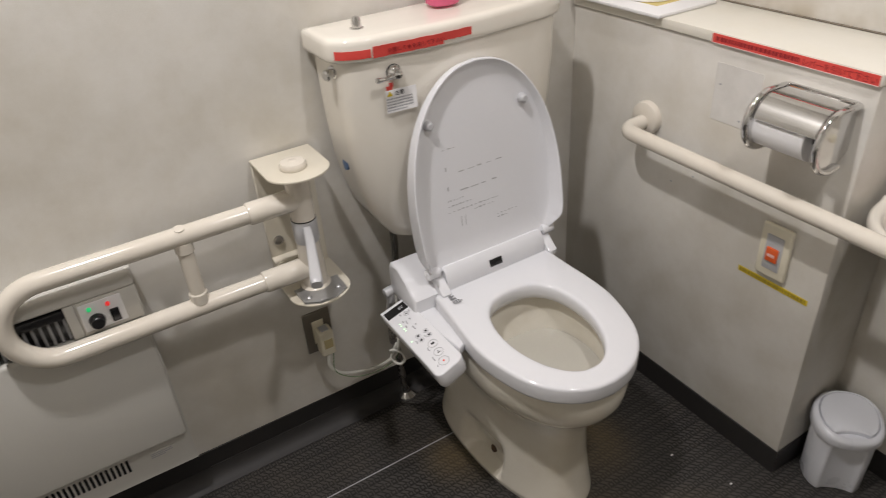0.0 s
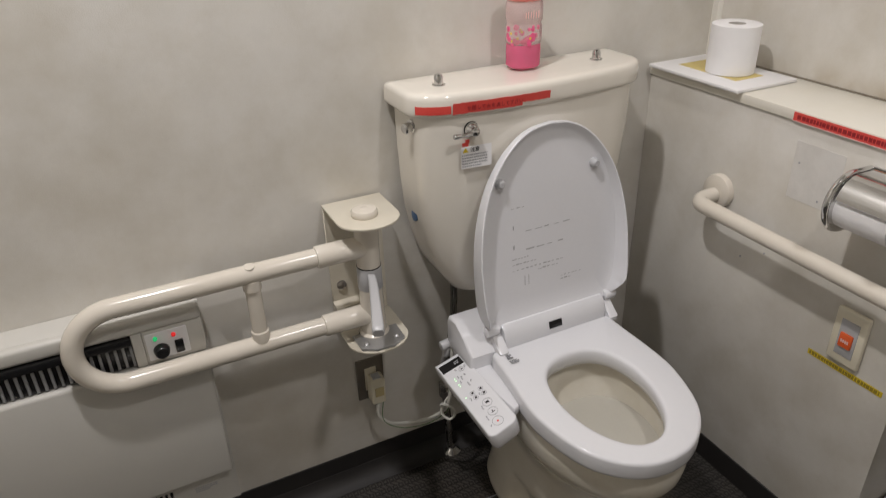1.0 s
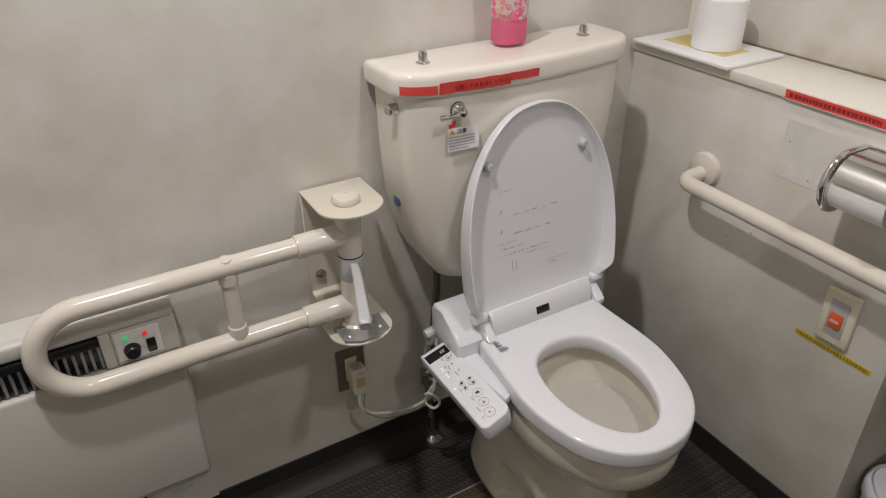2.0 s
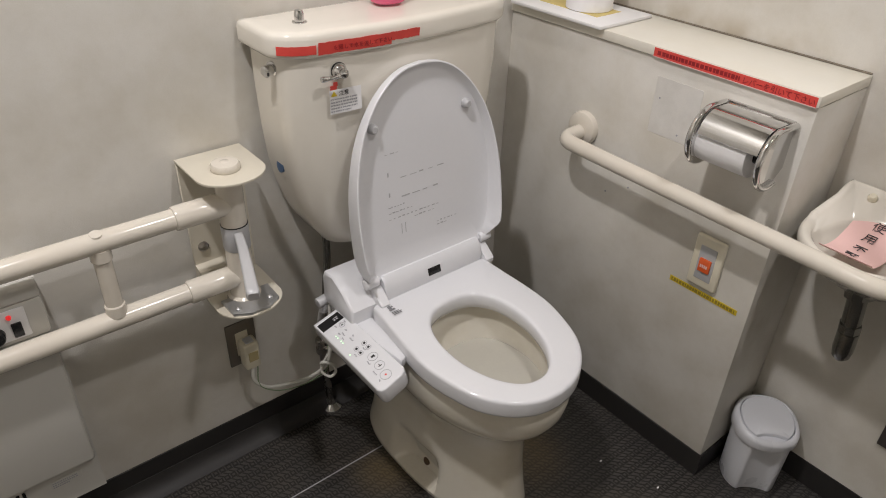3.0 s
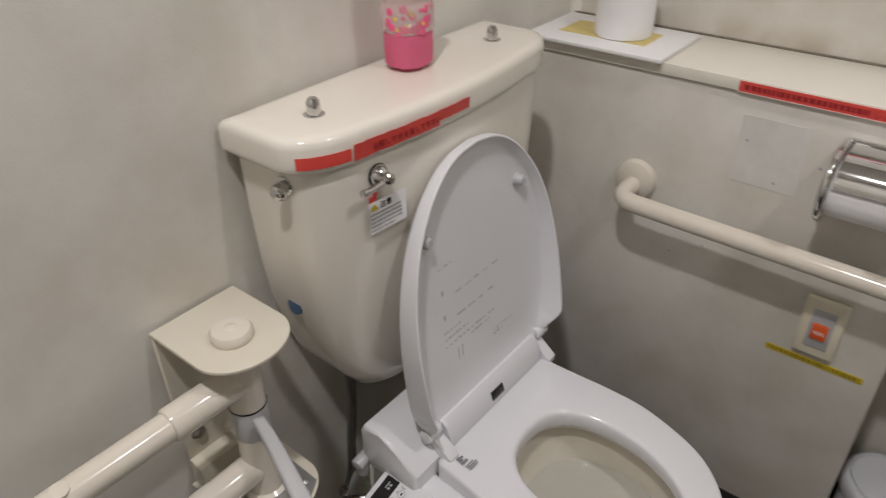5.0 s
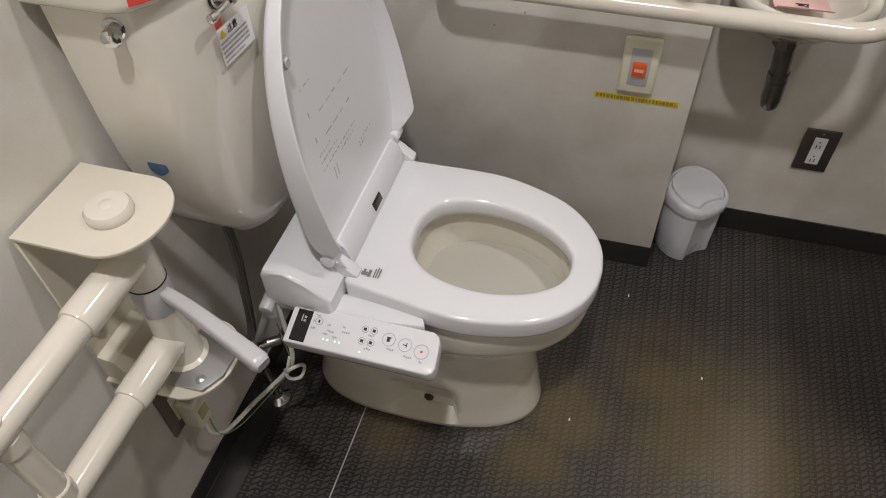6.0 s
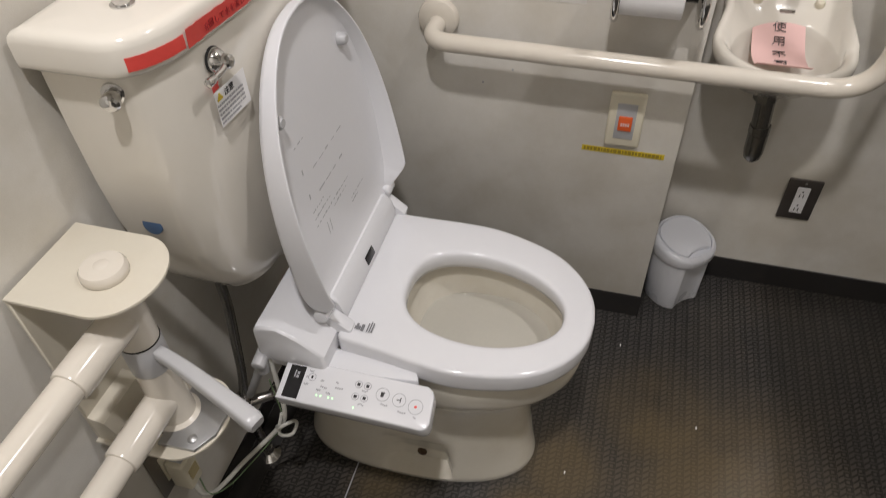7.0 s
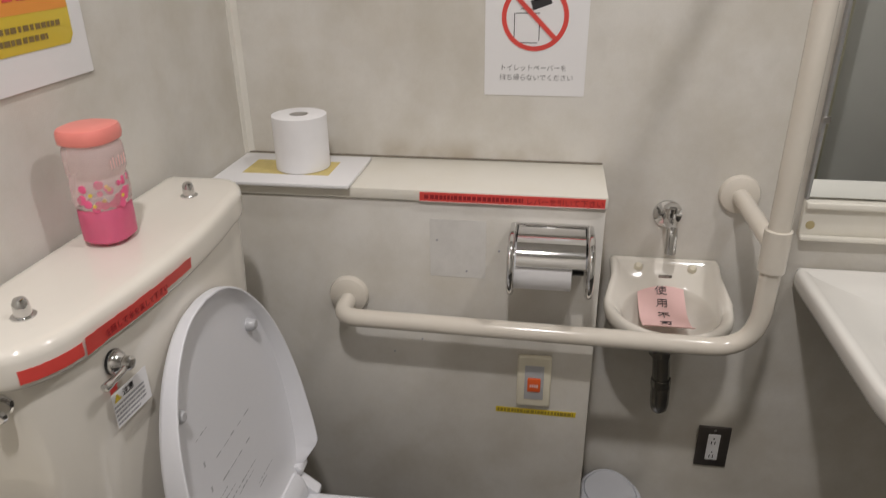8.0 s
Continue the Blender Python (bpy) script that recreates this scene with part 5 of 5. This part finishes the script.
part("plate_screw", lathe((XR - 0.0068, -1.095, 0.341), (-1, 0, 0), [(0, 0.003), (0.001, 0.003), (0.0015, 0.002)], 10), DULL, right_outlet)
settle(right_outlet, 0.0, 0.010)

# ---- washbasin, mirror and its shelf on the right wall ----
wb = thing("washbasin", (-0.05, -1.50, 0.6), "large white ceramic washbasin on the wall", "basin")
W0, W1, WF, WZ = -1.172, -1.80, -0.42, 0.780


def wash_outline(d=0.0):
    pts = [(XR - 0.001, W1), (XR - 0.001, W0 - 0.012)]
    for k in range(7):
        a = math.pi / 2 * k / 6
        pts.append((XR - 0.016 + 0.015 * math.cos(a) - 0.0, W0 - 0.012 + 0.012 * math.sin(a)))
    for k in range(15):
        a = math.pi / 2 + math.pi / 2 * k / 14
        pts.append((WF + 0.20 + 0.20 * math.cos(a), W0 - 0.20 + 0.20 * math.sin(a)))
    for k in range(15):
        a = math.pi + math.pi / 2 * k / 14
        pts.append((WF + 0.20 + 0.20 * math.cos(a), W1 + 0.20 + 0.20 * math.sin(a)))
    return resample(pts, 140)


wo = wash_outline()
cxw, cyw = -0.12, (W0 + W1) / 2
oval = resample([(cxw + 0.20 * math.cos(a), cyw + 0.245 * math.sin(a)) for a in [2 * math.pi * k / 140 for k in range(140)]], 140)
best = min(range(140), key=lambda k: (oval[k][0] - wo[0][0]) ** 2 + (oval[k][1] - wo[0][1]) ** 2)
oval = oval[best:] + oval[:best]
if np.dot(np.subtract(oval[5], oval[0]), np.subtract(wo[5], wo[0])) < 0:
    oval = [oval[0]] + oval[1:][::-1]


def shrink(k, dx=0.0):
    return [(cxw + dx + (x - cxw) * k, cyw + (y - cyw) * k) for x, y in oval]


under = [(min(XR - 0.001, cxw + 0.10 + (x - cxw - 0.10) * 0.55), cyw + (y - cyw) * 0.62) for x, y in wo]
wr = [lift(under, 0.60), lift([(x * 0.4 + u * 0.6, y * 0.4 + v * 0.6) for (u, v), (x, y) in zip(wo, under)], 0.68), lift(inset(wo, 0.006), 0.735), lift(wo, 0.748), lift(wo, 0.770), lift(inset(wo, 0.004), 0.778), lift(inset(wo, 0.010), WZ),
      lift(inset(wo, 0.022), WZ - 0.003), lift(inset(wo, 0.03), WZ - 0.008), lift(shrink(1.0), WZ - 0.012), lift(shrink(0.96), WZ - 0.022), lift(shrink(0.86), WZ - 0.07), lift(shrink(0.62), WZ - 0.115), lift(shrink(0.2), WZ - 0.13)]
part("basin_body", loft(wr), pbr("white_ceramic", (0.85, 0.83, 0.78), 0.09, var=0.02, bump=0, coat=0.3), wb, smooth=60)
part("tap", join(cyl((0.10, cyw, WZ - 0.01), (0.10, cyw, WZ + 0.09), 0.02, 0.003), sweep(rounded([(0.10, cyw, WZ + 0.07), (0.03, cyw, WZ + 0.11), (-0.04, cyw, WZ + 0.07)], 0.03), 0.011)), CHROME, wb, "chrome mixer tap")
settle(wb, 0.0, -0.008)
shelf = thing("mirror_shelf", (XR - 0.03, -1.5, 0.86), "cream resin shelf under the mirror", "shelf")
part("shelf_back", box(XR - 0.016, XR - 0.0005, -1.80, -1.158, 0.862, 0.944, 0.004), LEDGE, shelf)
part("shelf_top", box(XR - 0.030, XR - 0.0165, -1.80, -1.158, 0.930, 0.944, 0.004), LEDGE, shelf)
part("shelf_lip", box(XR - 0.030, XR - 0.0165, -1.80, -1.158, 0.862, 0.872, 0.003), LEDGE, shelf)
part("round_sticker", lathe((XR - 0.0155, -1.176, 0.892), (-1, 0, 0), [(0, 0.009), (0.0012, 0.009), (0.0015, 0.008)], 18), TANTAPE, shelf, "tan round sticker")
glass = thing("mirror", (XR - 0.01, -1.48, 0.95), "large wall mirror in a thin dark frame", "mirror")
part("mirror_glass", box(XR - 0.010, XR - 0.004, -1.795, -1.166, 0.950, 1.75), MIRROR, glass)
part("frame_bar", box(XR - 0.014, XR - 0.0005, -1.165, -1.158, 0.945, 1.757, 0.001, 1), STEEL, glass)
part("frame_bar", box(XR - 0.014, XR - 0.0005, -1.803, -1.796, 0.945, 1.757, 0.001, 1), STEEL, glass)
part("frame_bar", box(XR - 0.014, XR - 0.0005, -1.796, -1.165, 1.751, 1.757, 0.001, 1), STEEL, glass)
for z in (1.10, 1.45):
    part("mirror_clip", box(XR - 0.016, XR - 0.009, -1.172, -1.156, z, z + 0.012, 0.001, 1), DULL, glass)
settle(shelf, 0.0, -0.012, -0.013)
settle(glass, 0.0, -0.012, -0.013)

# ---- notices on the walls ----
sign = thing("paper_sign", (XR - 0.001, -0.606, 1.12), "white paper sign with a red prohibition circle", "sign")
SY0, SY1, SZ0_, SZ1_ = -0.507, -0.705, 1.121, 1.401
part("sheet", box(XR - 0.0012, XR - 0.0003, SY1, SY0, SZ0_, SZ1_), SHEET, sign)
cy, cz, xs = -0.603, 1.272, XR - 0.0016
part("red_ring", hoop((xs, cy, cz), (-1, 0, 0), [(0, 0.055), (0, 0.064), (0.0005, 0.064), (0.0005, 0.055)], 48), RED, sign)
part("red_bar", moved(box(-0.0008, 0.0, -0.058, 0.058, -0.0045, 0.0045), pose(xs - 0.0006, cy, cz, 45)), RED, sign)
part("roll_drawing", bars((xs + 0.0003, cy + 0.040, cz - 0.052), (0, -1, 0), (0, 0, 1), [(0.0, 0.004, 0.0015, 0.055), (0.048, 0.008, 0.0015, 0.040), (0.0, 0.003, 0.046, 0.0015), (0.003, 0.058, 0.046, 0.0015), (0.012, 0.066, 0.028, 0.0012)]), INK, sign)
part("dark_shape", bars((xs + 0.0003, cy + 0.004, cz + 0.012), (0, -1, 0.35), (0, 0.35, 1), [(0.0, 0.0, 0.038, 0.018), (0.008, 0.014, 0.026, 0.012)]), INK, sign)
part("writing", letters("トイレットペーパーを", 0.0132, (xs + 0.0006, -0.537, 1.171), (0, -1, 0), (0, 0, 1)), INK, sign)
part("writing", letters("持ち帰らないでください", 0.0132, (xs + 0.0006, -0.537, 1.152), (0, -1, 0), (0, 0, 1)), INK, sign)
settle(sign, 0.0, -0.0165, 0.003)

poster = thing("notice_board", (-0.50, -0.001, 1.243), "white notice card with a yellow and orange panel", "notice")
part("card", box(-0.66, -0.320, -0.004, -0.0005, 1.243, 1.52, 0.0008, 1), SHEET, poster)
part("yellow_panel", slab(resample([(-0.64 + 0.29 * a, 1.288 + 0.20 * b) for a, b in ((0.03, 0), (0.97, 0), (0.99, 0.015), (1.0, 0.05), (1, 0.95), (0.97, 1), (0.03, 1), (0, 0.95), (0, 0.05))], 60), 0.0042, 0.0049, 0.0002), YELLOW_CARD, poster)
poster.children[-1].data.transform(Matrix(((1, 0, 0, 0), (0, 0, -1, 0), (0, 1, 0, 0), (0, 0, 0, 1))))
part("orange_panel", box(-0.638, -0.352, -0.0054, -0.0048, 1.334, 1.486), ORANGE_CARD, poster)
part("writing", bars((-0.625, -0.0053, 1.296), (1, 0, 0), (0, 0, 1), scribble(0.26, 0.028, 2, 31, 0.97, 0.5)), POSTERINK, poster)
part("writing", bars((-0.625, -0.0057, 1.345), (1, 0, 0), (0, 0, 1), scribble(0.26, 0.10, 4, 33, 0.97, 0.4)), RED, poster)
settle(poster, 0.033, 0.0, 0.008)

# paper specks and worn print on the floor
specks = bmesh.new()
for x, y in ((-0.477, -0.654), (-0.107, -0.739), (-0.30, -0.92), (-0.62, -0.80), (-0.155, -0.60)):
    b = box(x - 0.003, x + 0.003, y - 0.0015, y + 0.0015, 0.0001, 0.0014)
    me = bpy.data.meshes.new("tmp")
    b.to_mesh(me), b.free()
    specks.from_mesh(me)
    bpy.data.meshes.remove(me)
solid("paper_specks", specks, PAPER, "tiny white paper specks on the floor", "litter", "stuff")
